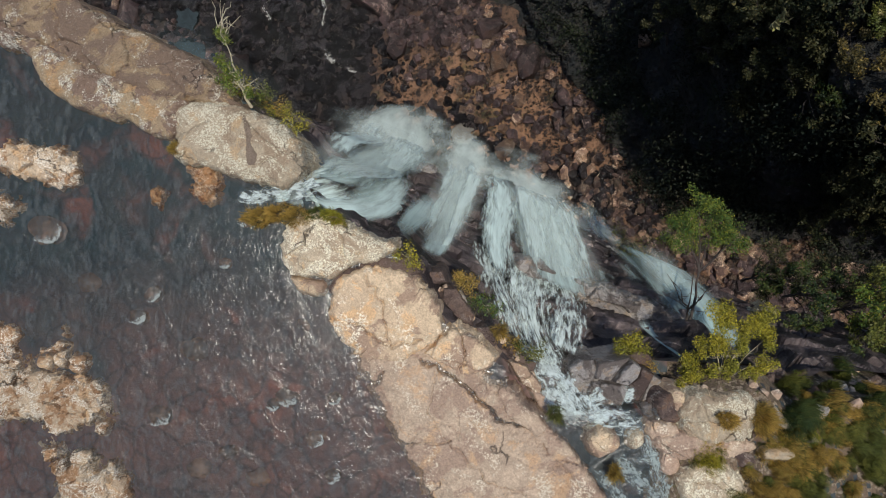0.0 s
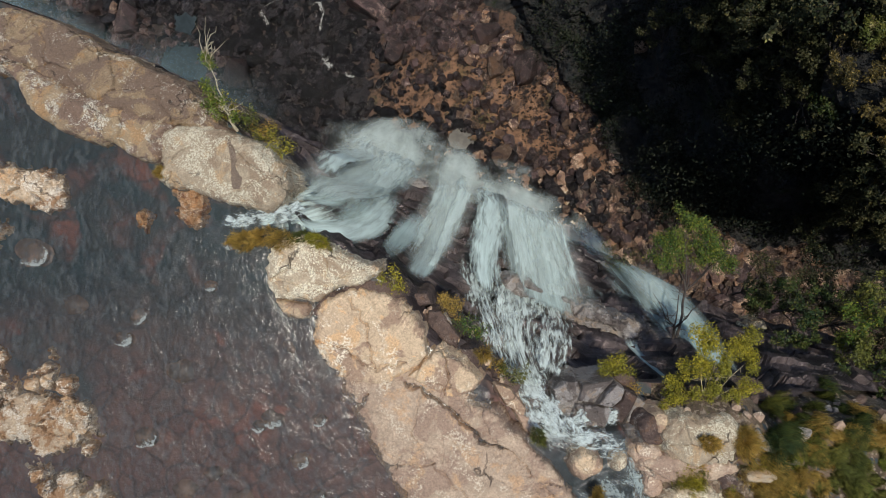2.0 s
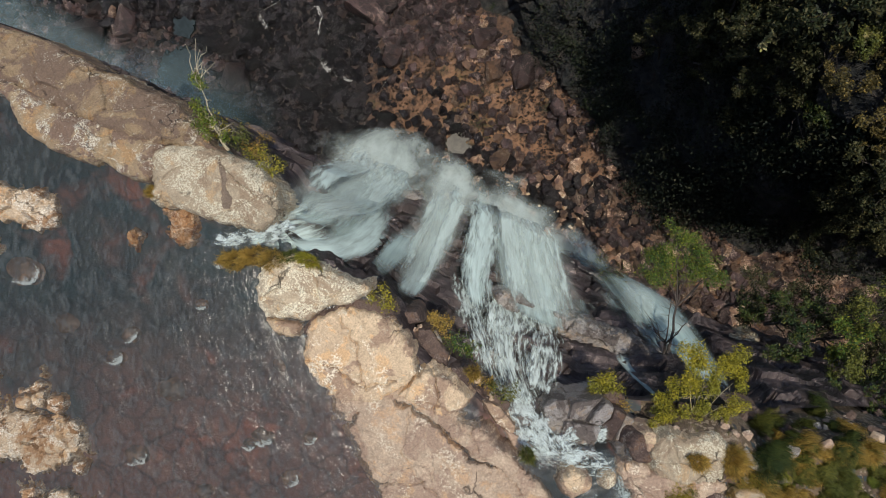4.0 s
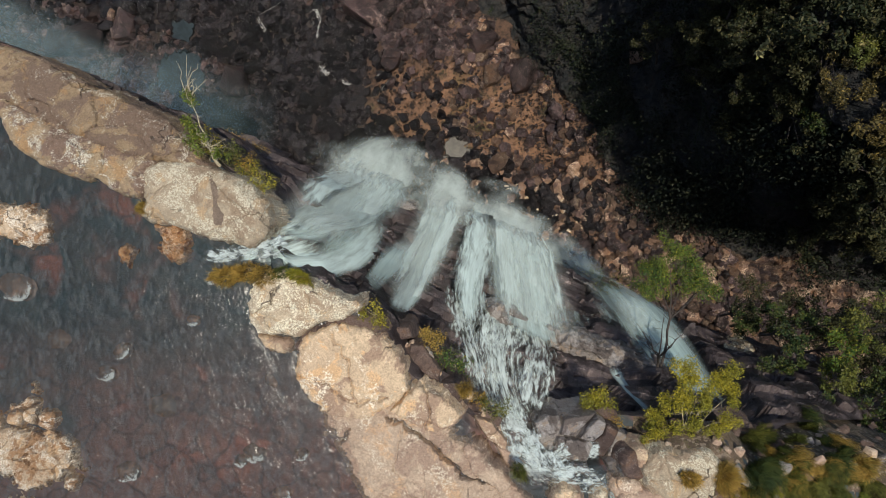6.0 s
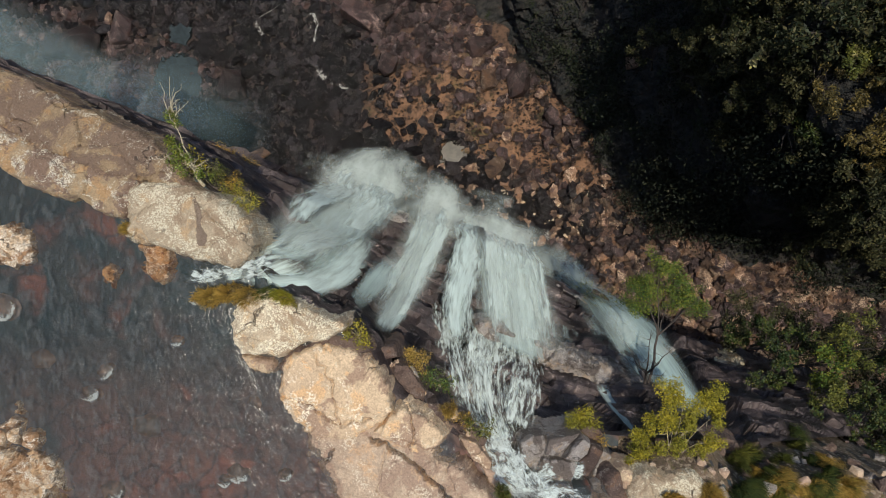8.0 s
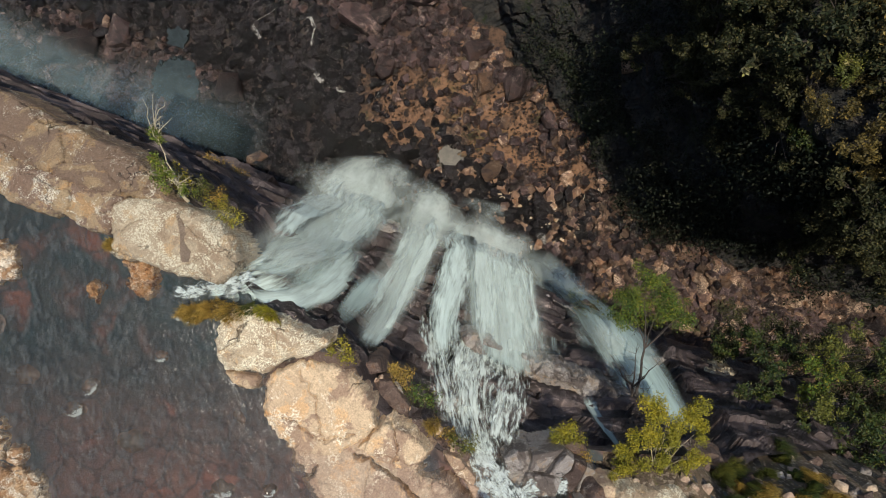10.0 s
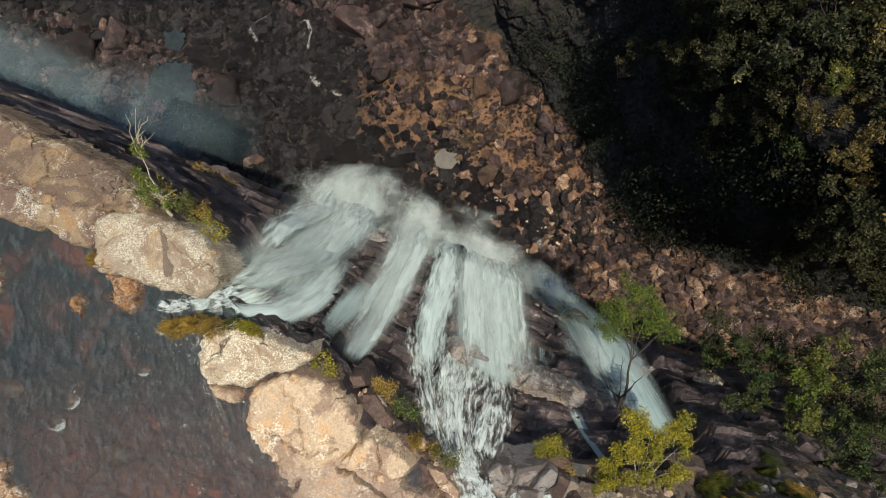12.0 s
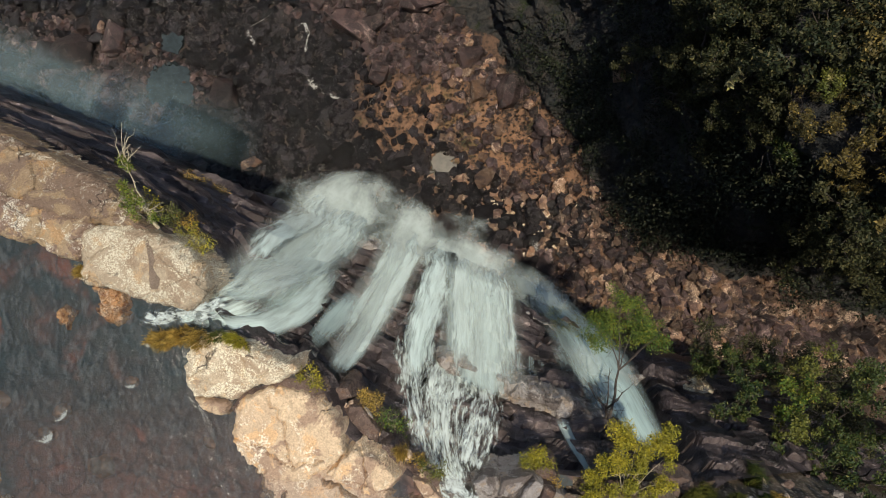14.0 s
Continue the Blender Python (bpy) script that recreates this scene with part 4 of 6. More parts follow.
rock("boulder_slab", [(-6.27, 0.02), (-6.05, 0.83), (-5.09, 1.47), (-3.71, 1.13), (-2.81, 0.40), (-1.83, 0.19), (-1.79, -0.11), (-2.54, -0.45), (-3.50, -0.58), (-4.35, -1.17), (-5.63, -1.00), (-6.05, -0.66)], 0.15, 2.2, M_GREY, "pale grey lichen-covered boulder at the cliff edge", 0.4, 0.12, 0.05, 7)
# added filler, dark where the open crack between the boulders is only shaded
rock("crevice_rock", [(-4.6, -1.5), (-3.9, -0.9), (-2.5, -0.3), (-1.2, -0.4), (-0.8, -1.0), (-2.0, -1.2), (-3.9, -1.9)], -0.34, 0.6, M_BROWN, "brown filler rock standing in for the crack's shade between two boulders", 0.2, 0.0, 0.06, 8)
rock("rock_wedge", [(-5.85, -1.01), (-4.49, -1.23), (-4.60, -1.70), (-5.14, -1.78), (-5.68, -1.38)], -0.15, 0.8, M_TAN, "small tan rock wedge in the shallow water", 0.15, 0.03, 0.03, 9)
rock("bedrock_slab", [(-4.37, -1.69), (-2.01, -1.69), (-0.51, -3.40), (0.34, -2.98), (1.97, -4.09), (1.67, -4.58), (2.59, -5.33), (3.23, -6.19), (4.30, -7.47), (5.48, -8.76), (6.55, -10.04), (7.84, -13.04), (2.48, -13.68), (-0.51, -10.47), (-1.80, -7.69), (-2.76, -5.76), (-3.73, -4.47), (-4.41, -2.98)], -0.12, 1.4, M_PINK, "broad pinkish sandstone shelf dipping under the river", 0.8, 0.12, 0.035, 11, ragged=0.3, step=0.025, crack=0.015, shore=lambda x, y: min(1.7, max(0.3, 0.9 - 0.75 * (x - 3.0 + 0.72 * (y + 6.4)))),
     joints=(([(-0.84, -4.26), (0.13, -4.69), (1.20, -5.55), (2.06, -6.51), (3.13, -6.72), (4.09, -7.15), (4.84, -8.00), (5.90, -8.97)], 0.06, 0.4), ([(-3.3, -5.2), (-2.6, -5.1), (-2.2, -4.7)], 0.05, 0.2), ([(-2.5, -7.0), (-1.2, -7.5), (0.2, -7.3)], 0.04, 0.1), ([(0.2, -7.3), (1.5, -8.6), (3.2, -9.4)], 0.04, 0.08), ([(-0.2, -4.7), (-0.6, -6.2), (0.2, -7.3)], 0.04, 0.06)))
rock("bedrock_slab", [(-4.33, -1.68), (-3.91, -1.08), (-3.06, -0.70), (-1.78, -0.74), (-0.83, -1.08), (-0.25, -2.21), (-0.00, -2.95), (-0.34, -3.50), (-0.76, -3.80), (-1.78, -4.22), (-3.06, -4.22), (-3.91, -3.37), (-4.37, -2.53)], 0.03, 1.2, M_TAN, "thick tan sandstone slab with a pale rim", 0.3, 0.03, 0.022, 13, ragged=0.16, rounds=1, step=0.015, crack=0.015, shore=lambda x, y: 0.2 if x - y > 0.9 else 0.4,
     joints=(([(-4.3, -2.6), (-3.2, -2.9), (-2.0, -3.7), (-0.9, -3.4)], 0.05, 0.14), ([(-3.0, -1.0), (-2.3, -2.0), (-2.0, -3.7)], 0.04, 0.10)))
rock("bedrock_slab", [(-0.68, -3.99), (0.34, -2.92), (1.24, -3.39), (2.00, -4.11), (1.70, -4.50), (0.98, -4.75), (0.13, -4.45)], -0.03, 1.0, M_TAN, "flat tan rock plate on the shelf", 0.1, 0.02, 0.04, 15, ragged=0.1, rounds=0, step=0.02, joints=(([(0.5, -3.0), (0.9, -3.9), (0.6, -4.7)], 0.04, 0.12),))
rock("rock_strip", [(2.07, -5.38), (2.61, -5.38), (3.37, -6.07), (4.34, -7.00), (5.53, -8.62), (6.61, -10.02), (5.96, -10.02), (4.66, -8.40), (3.37, -7.00), (2.29, -6.24)], -0.12, 1.2, M_PINK, "narrow pink rock strip beside the stream", 0.25, 0.05, 0.05, 17)
rock("river_rock", [(-18.22, -4.41), (-16.93, -4.30), (-16.07, -4.51), (-14.99, -4.77), (-14.12, -4.90), (-13.04, -5.38), (-12.70, -6.15), (-13.47, -6.56), (-14.34, -7.15), (-15.63, -6.78), (-16.93, -6.50), (-18.22, -6.56)], -0.22, 0.8, M_CREAM, "low ochre-stained rock shelf standing out of the river", 0.3, 0.05, 0.12, 19, ragged=0.5, step=0.15, plate=0.9, rounds=1, shore=lambda x, y: 0.35 + 0.5 * (fbm(x * 0.9, y * 0.9, 5, 2) + 0.4))
rock("river_rock", [(-18.22, -2.79), (-16.50, -2.96), (-16.17, -3.22), (-16.28, -3.69), (-15.59, -3.91), (-14.77, -3.48), (-14.34, -3.52), (-14.60, -3.91), (-15.63, -4.25), (-16.50, -4.41), (-18.22, -4.30)], -0.22, 0.8, M_CREAM, "low pale rock shelf standing out of the river", 0.2, 0.04, 0.08, 21, ragged=0.5, step=0.15, plate=0.9, rounds=1, shore=lambda x, y: 0.35 + 0.5 * (fbm(x * 0.9, y * 0.9, 5, 2) + 0.4))
rock("river_rock", [(-14.88, -8.44), (-13.91, -7.80), (-12.61, -8.08), (-12.35, -8.83), (-11.75, -9.91), (-11.96, -11.21), (-15.63, -11.21), (-14.99, -9.48)], -0.18, 0.8, M_CREAM, "rough tan rock standing out of the river", 0.25, 0.08, 0.12, 23, ragged=0.5, step=0.15, plate=0.9, rounds=1, shore=lambda x, y: 0.35 + 0.5 * (fbm(x * 0.9, y * 0.9, 5, 2) + 0.4))
rock("river_rock", [(-18.26, 4.02), (-16.32, 3.87), (-15.23, 3.74), (-14.41, 3.74), (-13.81, 3.09), (-13.83, 2.51), (-14.41, 2.36), (-15.45, 2.57), (-16.97, 2.66), (-18.26, 2.62)], -0.22, 0.8, M_CREAM, "low brown rock standing out of the river", 0.3, 0.05, 0.1, 25, ragged=0.5, step=0.15, plate=0.9, rounds=1, shore=lambda x, y: 0.35 + 0.5 * (fbm(x * 0.9, y * 0.9, 5, 2) + 0.4))
rock("river_rock", [(-18.26, 2.19), (-16.64, 2.08), (-16.14, 1.58), (-16.49, 1.10), (-18.26, 1.06)], -0.24, 0.8, M_CREAM, "small ochre rock standing out of the river", 0.2, 0.05, 0.08, 27, ragged=0.5, step=0.15, plate=0.9, rounds=1, shore=lambda x, y: 0.35 + 0.5 * (fbm(x * 0.9, y * 0.9, 5, 2) + 0.4))
rock("river_rock", [(-15.71, -7.66), (-15.13, -7.34), (-14.69, -7.66), (-15.02, -8.09), (-15.62, -8.09)], -0.24, 0.6, M_CREAM, "small tan rock in the river", 0.15, 0.05, 0.05, 29, ragged=0.5, step=0.15, plate=0.9, rounds=1, shore=lambda x, y: 0.35 + 0.5 * (fbm(x * 0.9, y * 0.9, 5, 2) + 0.4))
for i, c in enumerate(([(-15.59, -4.04), (-15.03, -4.12), (-15.12, -4.56), (-15.50, -4.51)], [(-14.86, -4.12), (-14.51, -4.17), (-14.55, -4.47), (-14.81, -4.47)], [(-14.25, -4.17), (-13.73, -4.12), (-13.86, -4.62), (-14.25, -4.56)], [(-13.30, -6.72), (-12.78, -6.67), (-12.96, -7.06), (-13.26, -7.06)], [(-17.14, -3.69), (-16.54, -3.78), (-16.71, -4.30), (-17.19, -4.30)])):
    rock("river_stone", c, -0.26, 0.5, M_CREAM, "small pale stone in the shallow river", 0.06, 0.02, 0.03, 31 + i, ragged=0.3, rounds=1, group="river stones", cat="stone")
for i, c in enumerate(([(-9.59, 3.09), (-8.98, 3.13), (-8.77, 2.91), (-8.90, 2.74), (-9.48, 2.79)], [(-9.50, 2.74), (-8.81, 2.79), (-8.72, 2.48), (-9.37, 2.44)], [(-9.46, 2.44), (-8.90, 2.44), (-8.77, 2.18), (-9.07, 1.88), (-9.41, 2.05)], [(-11.14, 2.22), (-10.88, 2.09), (-10.93, 1.66), (-11.14, 1.75)])):
    rock("orange_stone", c, -0.2, 0.5, M_ORANGE, "rusty orange stone in the shallow river", 0.07, 0.04, 0.08, 41 + i, ragged=0.4, step=0.3, plate=0.5, crack=0.2, rounds=0, group="orange stones", cat="stone")
def wet_patch(on, spine, widths, label):
    """A thin dark film lying on the rock below it."""
    tree_of = BVHTree.FromPolygons([v.co for v in on.data.vertices], [p.vertices for p in on.data.polygons])
    verts, n, across = [], 40, 7
    base = np.arange(len(spine))
    for i, q in enumerate(np.linspace(0, len(spine) - 1, n)):
        x, y = (float(np.interp(q, base, [p[a] for p in spine])) for a in (0, 1))
        w = float(np.interp(q, base, widths)) * (1 + 0.3 * fbm(x * 5, y * 5, 3, 2))
        for j in range(across):
            px = x + w * (j / (across - 1) - 0.5) + 0.05 * fbm(x * 4, y * 4, 8, 2)
            hit = tree_of.ray_cast(Vector((px, y, 5)), Vector((0, 0, -1)))[0]
            verts.append((px, y, (hit.z if hit else 0.2) + 0.008))
    ob = mesh_object("wet_patch", verts, grid_faces(n, across), M_WETSTAIN)
    return tagged(ob, label, "puddle")


wet_patch(first_boulder, [(-7.43, 4.99), (-7.32, 4.61), (-7.22, 4.23), (-7.24, 3.98), (-7.20, 3.72), (-7.15, 3.43), (-7.13, 3.13)], (0.12, 0.20, 0.24, 0.14, 0.30, 0.48, 0.25), "dark wet groove and shallow puddle on the boulder")
# right bank
rock("bank_boulder", [(9.08, -5.75), (9.51, -5.37), (10.53, -5.41), (11.80, -5.58), (11.97, -6.35), (11.59, -7.15), (10.74, -7.32), (9.68, -7.28), (9.04, -6.77)], 0.15, 1.0, M_GREY, "cream lichen-covered boulder on the bank", 0.25, 0.1, 0.06, 51)
rock("bank_boulder", [(8.87, -8.61), (9.40, -8.16), (10.47, -8.08), (11.32, -8.42), (11.55, -9.06), (11.21, -9.78), (9.08, -9.89)], 0.1, 1.0, M_GREY, "cream lichen-covered boulder beside the stream", 0.25, 0.1, 0.06, 53)
rock("bank_rock", [(7.87, -7.12), (8.94, -6.82), (11.09, -7.50), (10.88, -7.98), (9.37, -8.04), (8.19, -7.72)], -0.05, 0.8, M_PINK, "flat reddish rock at the stream edge", 0.2, 0.05, 0.06, 55)
rock("bank_rock", [(8.15, -5.62), (9.02, -5.40), (9.28, -6.05), (9.02, -6.70), (8.26, -6.59)], -0.2, 1.2, M_BROWN, "brown rock beside the stream", 0.2, 0.05, 0.06, 57)
rock("stream_stone", [(5.50, -7.07), (5.98, -6.86), (6.47, -7.03), (6.58, -7.50), (6.11, -7.89), (5.59, -7.72)], 0.05, 0.8, M_TAN, "round tan boulder in the stream", 0.16, 0.05, 0.06, 59, ragged=0.2, rounds=1, cat="stone")
rock("stream_stone", [(7.15, -7.06), (7.47, -6.97), (7.64, -7.36), (7.43, -7.58), (7.17, -7.45)], -0.1, 0.6, M_GREY, "small pale stone in the stream", 0.12, 0.04, 0.02, 61, cat="stone")
rock("bank_rock", [(12.06, -7.63), (12.49, -7.50), (13.20, -7.55), (13.24, -7.85), (12.17, -7.93)], 0.15, 0.5, M_GREY, "small cream rock in the grass", 0.1, 0.04, 0.03, 63)
for i, (c, z, mat) in enumerate((
        ([(8.97, -6.80), (10.15, -7.12), (11.74, -7.27), (11.85, -7.65), (10.79, -7.97), (9.19, -7.78)], -0.02, M_PINK), ([(7.91, -6.54), (8.97, -6.63), (9.12, -7.33), (8.33, -7.48), (7.80, -7.01)], -0.18, M_PINK),
        ([(11.53, -6.42), (12.60, -6.54), (12.53, -7.33), (11.74, -7.44)], -0.05, M_BROWN), ([(8.23, -7.78), (8.97, -7.65), (9.08, -8.50), (8.44, -8.72)], -0.2, M_PINK),
        ([(11.00, -7.65), (11.85, -7.78), (11.96, -8.50), (11.38, -8.42)], -0.1, M_BROWN), ([(12.60, -5.99), (13.66, -6.12), (13.98, -6.48), (13.13, -6.69), (12.49, -6.48)], -0.3, M_GREYROCK),
        ([(8.78, -5.31), (9.34, -5.52), (9.17, -6.27), (8.82, -6.12)], -0.1, M_TAN), ([(13.08, -4.86), (14.21, -4.97), (14.55, -5.43), (13.87, -5.65), (13.12, -5.34)], -2.4, M_BROWN),
        ([(14.89, -5.65), (16.03, -5.61), (16.26, -6.11), (15.35, -6.33)], -2.6, M_BROWN))):
    rock("bank_rock", c, z, 1.0, mat, "weathered rock in the earth of the bank", 0.15, 0.05, 0.06, 251 + i, group="bank rocks")
def bank_stones():
    rng = random.Random(91)
    shapes = []
    for k in range(8):
        me = boulder_mesh(90 + k)
        me.materials.append((M_BROWN, M_GREYROCK, M_BROWN, M_PINK)[k % 4])
        shapes.append(me)
    for k in range(130):
        if k < 95:
            x = rng.uniform(9.5, 25)
            y = float(np.interp(x, LIP_X, LIP_Y)) + rng.uniform(-2.6, 0.1) * (0.5 if x > 15 else 1)
            r = rng.uniform(0.10, 0.36)
        else:
            x = rng.uniform(-0.3, 4.6)
            y = float(np.interp(x, [-0.3, 2.0, 4.6], [-1.9, -4.1, -6.2])) + rng.uniform(0.0, 0.9)
            r = rng.uniform(0.10, 0.32)
        ob = new("bank_stone", shapes[k % 8])
        ob.location = (x, y, (bed_height(x, y) if k < 95 else -1.25) + 0.15 * r)
        ob.rotation_euler = (rng.uniform(-0.4, 0.4), rng.uniform(-0.4, 0.4), rng.uniform(0, 6.28))
        ob.scale = (r * rng.uniform(0.9, 1.5), r, r * rng.uniform(0.6, 0.9))
        tagged(ob, "loose broken stone along the edge of the bank" if k < 95 else "loose broken stone in the split cliff edge", "stone", "bank stones")


bank_stones()
# broken ledge blocks at the head of the wide fall, split by crooked joints
for i, (c, z, mat) in enumerate((
        ([(5.00, -4.69), (5.43, -4.43), (5.94, -4.38), (6.21, -5.14), (5.94, -5.56), (5.72, -5.94), (5.12, -5.56)], -1.15, M_GREYROCK),
        ([(5.89, -5.27), (7.12, -5.36), (7.23, -5.52), (6.96, -6.09), (5.60, -6.01)], -0.85, M_GREYROCK),
        ([(6.14, -4.49), (6.65, -4.43), (7.43, -4.31), (6.89, -4.80), (6.58, -5.18), (5.98, -5.12)], -1.0, M_GREYROCK),
        ([(6.96, -4.89), (7.45, -4.43), (7.76, -4.65), (7.61, -5.03), (7.23, -5.34), (6.74, -5.23)], -0.8, M_GREYROCK),
        ([(7.34, -5.34), (7.65, -5.12), (7.83, -4.69), (8.25, -4.92), (8.03, -5.45), (7.67, -5.98), (7.18, -5.94)], -0.9, M_BROWN),
        ([(8.10, -5.45), (8.32, -5.00), (8.79, -5.29), (8.74, -5.83), (7.83, -6.03)], -1.1, M_GREYROCK),
        ([(5.63, -6.16), (7.01, -6.21), (7.16, -6.74), (6.89, -7.16), (5.94, -6.85)], -0.75, M_GREYROCK),
        ([(8.79, -5.34), (9.32, -5.49), (9.50, -5.83), (8.79, -5.98)], -1.0, M_BROWN),
        ([(7.72, -6.09), (8.45, -5.98), (8.52, -6.52), (7.87, -6.58)], -0.7, M_GREYROCK),
        ([(7.43, -4.27), (7.83, -4.05), (8.30, -4.27), (8.45, -4.76), (7.83, -4.58)], -1.4, M_BROWN))):
    rock("ledge_block", c, z, 1.8, mat, "grey cracked wet block of the ledge", 0.05, 0.03, 0.05, 71 + i, tilt=(0.12 * math.sin(i * 2.1), 0.10 * math.cos(i * 1.7)), ragged=0.035, group="ledge blocks", rounds=0)
for i, (c, z, mat) in enumerate((
        ([(0.04, -1.58), (0.49, -1.58), (1.20, -2.56), (1.16, -3.05), (0.49, -2.65), (-0.04, -1.98)], -0.95, M_BROWN),
        ([(-0.71, -0.91), (-0.04, -0.87), (0.13, -1.31), (-0.42, -1.42)], -1.2, M_BROWN),
        ([(1.35, -3.07), (1.81, -3.02), (2.12, -3.64), (1.85, -4.04), (1.37, -3.51)], -0.8, M_BROWN),
        ([(2.60, -4.39), (3.22, -4.57), (3.88, -5.36), (3.77, -5.71), (3.11, -5.27)], -0.75, M_TAN),
        ([(2.06, -3.83), (2.60, -4.01), (2.71, -4.51), (2.24, -4.37)], -1.1, M_BROWN),
        ([(3.45, -5.51), (3.94, -5.74), (4.78, -6.62), (4.45, -6.80), (3.79, -6.22)], -0.8, M_PINK))):
    rock("edge_block", c, z, 2.0, mat, "brown block split from the cliff edge", 0.07, 0.03, 0.05, 81 + i, tilt=(0.15 * math.sin(i * 3.1), 0.12 * math.cos(i * 2.3)), ragged=0.06, rounds=0, group="edge blocks", cat="rock")

for i, (c, z) in enumerate((([(5.61, -1.62), (6.46, -1.70), (7.03, -2.09), (6.80, -2.46), (5.76, -2.32)], -7.0), ([(6.24, -2.10), (7.17, -1.81), (8.01, -2.15), (7.87, -2.60), (6.60, -2.66)], -7.1),
                            ([(-2.40, 5.15), (-1.35, 5.44), (-0.22, 4.88), (-0.36, 4.46), (-1.87, 4.59)], -14.4), ([(3.39, -3.67), (4.19, -3.40), (4.99, -3.93), (4.72, -4.60), (3.66, -4.47)], -5.3), ([(5.43, -1.84), (6.19, -2.22), (5.94, -2.98), (5.43, -2.73)], -5.6), ([(2.72, -2.95), (3.47, -2.85), (4.12, -3.30), (4.02, -4.19), (3.30, -4.32), (2.82, -3.87)], -3.3), ([(3.43, -0.54), (4.59, -0.43), (5.33, -1.10), (5.54, -1.64), (4.24, -1.46), (3.65, -1.11)], -6.0))):
    rock("fall_rock", c, z, 1.6, M_GREYROCK, "wet dark rock standing out of the white water", 0.2, 0.1, 0.08, 191 + i, group="rocks in the fall", cat="rock")

# pale ledge stones below the lip on the east side
for i, (c, z) in enumerate((([(17.30, -3.95), (18.40, -3.50), (20.10, -3.40), (20.05, -3.95), (18.00, -4.25)], -13.3), ([(14.35, -2.56), (15.37, -2.80), (16.73, -3.34), (16.22, -3.75), (14.69, -3.14)], -13.4),
                            ([(13.88, -5.41), (14.86, -5.51), (15.46, -5.94), (14.86, -6.19), (14.01, -5.95)], -2.9), ([(14.29, -5.61), (14.85, -5.33), (16.25, -5.74), (15.69, -6.16)], -9.0), ([(6.30, -1.45), (7.74, -1.75), (9.65, -2.60), (11.40, -3.25), (11.70, -4.05), (9.92, -4.00), (8.00, -3.15), (6.60, -2.50)], -6.0), ([(7.73, 1.13), (9.11, 0.62), (10.66, -0.07), (11.87, -0.68), (11.35, -0.89), (9.46, -0.35), (8.00, 0.44)], -13.9))):
    rock("ledge_stone", c, z, 1.5, M_GREYROCK if i else M_GREY, "pale weathered ledge stone on the cliff", 0.2, 0.05, 0.2 if i == 4 else 0.08, 91 + i, step=0.32 if i == 4 else 0.07, plate=1.3, ragged=0.25, group="ledge stones", cat="rock")


# ---------------------------------------------------------------- white water
def ribbon(name, centre, widths, material, label, across=9, seed=1, ends=(0.1, 0.25), bulge=0.0, cat="waterfall", wob=0.08, parent=None, burst=0.0):
    """A sheet of water along a centre line (points and the way across), thinning at its edges and ends."""
    n = len(centre)
    verts, uvs, fade = [], [], []
    run = 0.0
    for i, (p, side) in enumerate(centre):
        if i:
            run += (Vector(p) - Vector(centre[i - 1][0])).length
        f = i / (n - 1)
        k_end = min(1, f / max(ends[0], 1e-3)) * min(1, (1 - f) / max(ends[1], 1e-3))
        for j in range(across):
            s = 2 * j / (across - 1) - 1
            w = widths[i] * 0.5
            wobble = wob * w * fbm(run * 0.4, s * 0.7, seed, 3)
            q = Vector(p) + Vector(side) * (s * w + wobble)
            q.z += bulge * (1 - s * s) + 0.15 * fbm(q.x * 0.9, q.y * 0.9, run * 0.3 + seed, 3)
            if burst:
                phase = 3.5 * fbm(q.x * 0.9, q.y * 0.5, q.z * 0.3 + seed, 3) + 0.9 * fbm(q.x * 5, run * 1.1, seed, 3)
                q.z = (math.floor(q.z / burst + phase) - phase) * burst
            verts.append(tuple(q))
            uvs.append((s * w + seed * 3.1, run + seed * 1.7))
            fade.append(max(0.0, 1 - s * s) * k_end)
    ob = mesh_object(name, verts, grid_faces(n, across), material, parent, uvs=uvs, fade=fade)
    if parent is None:
        tagged(ob, label, cat)
    return ob


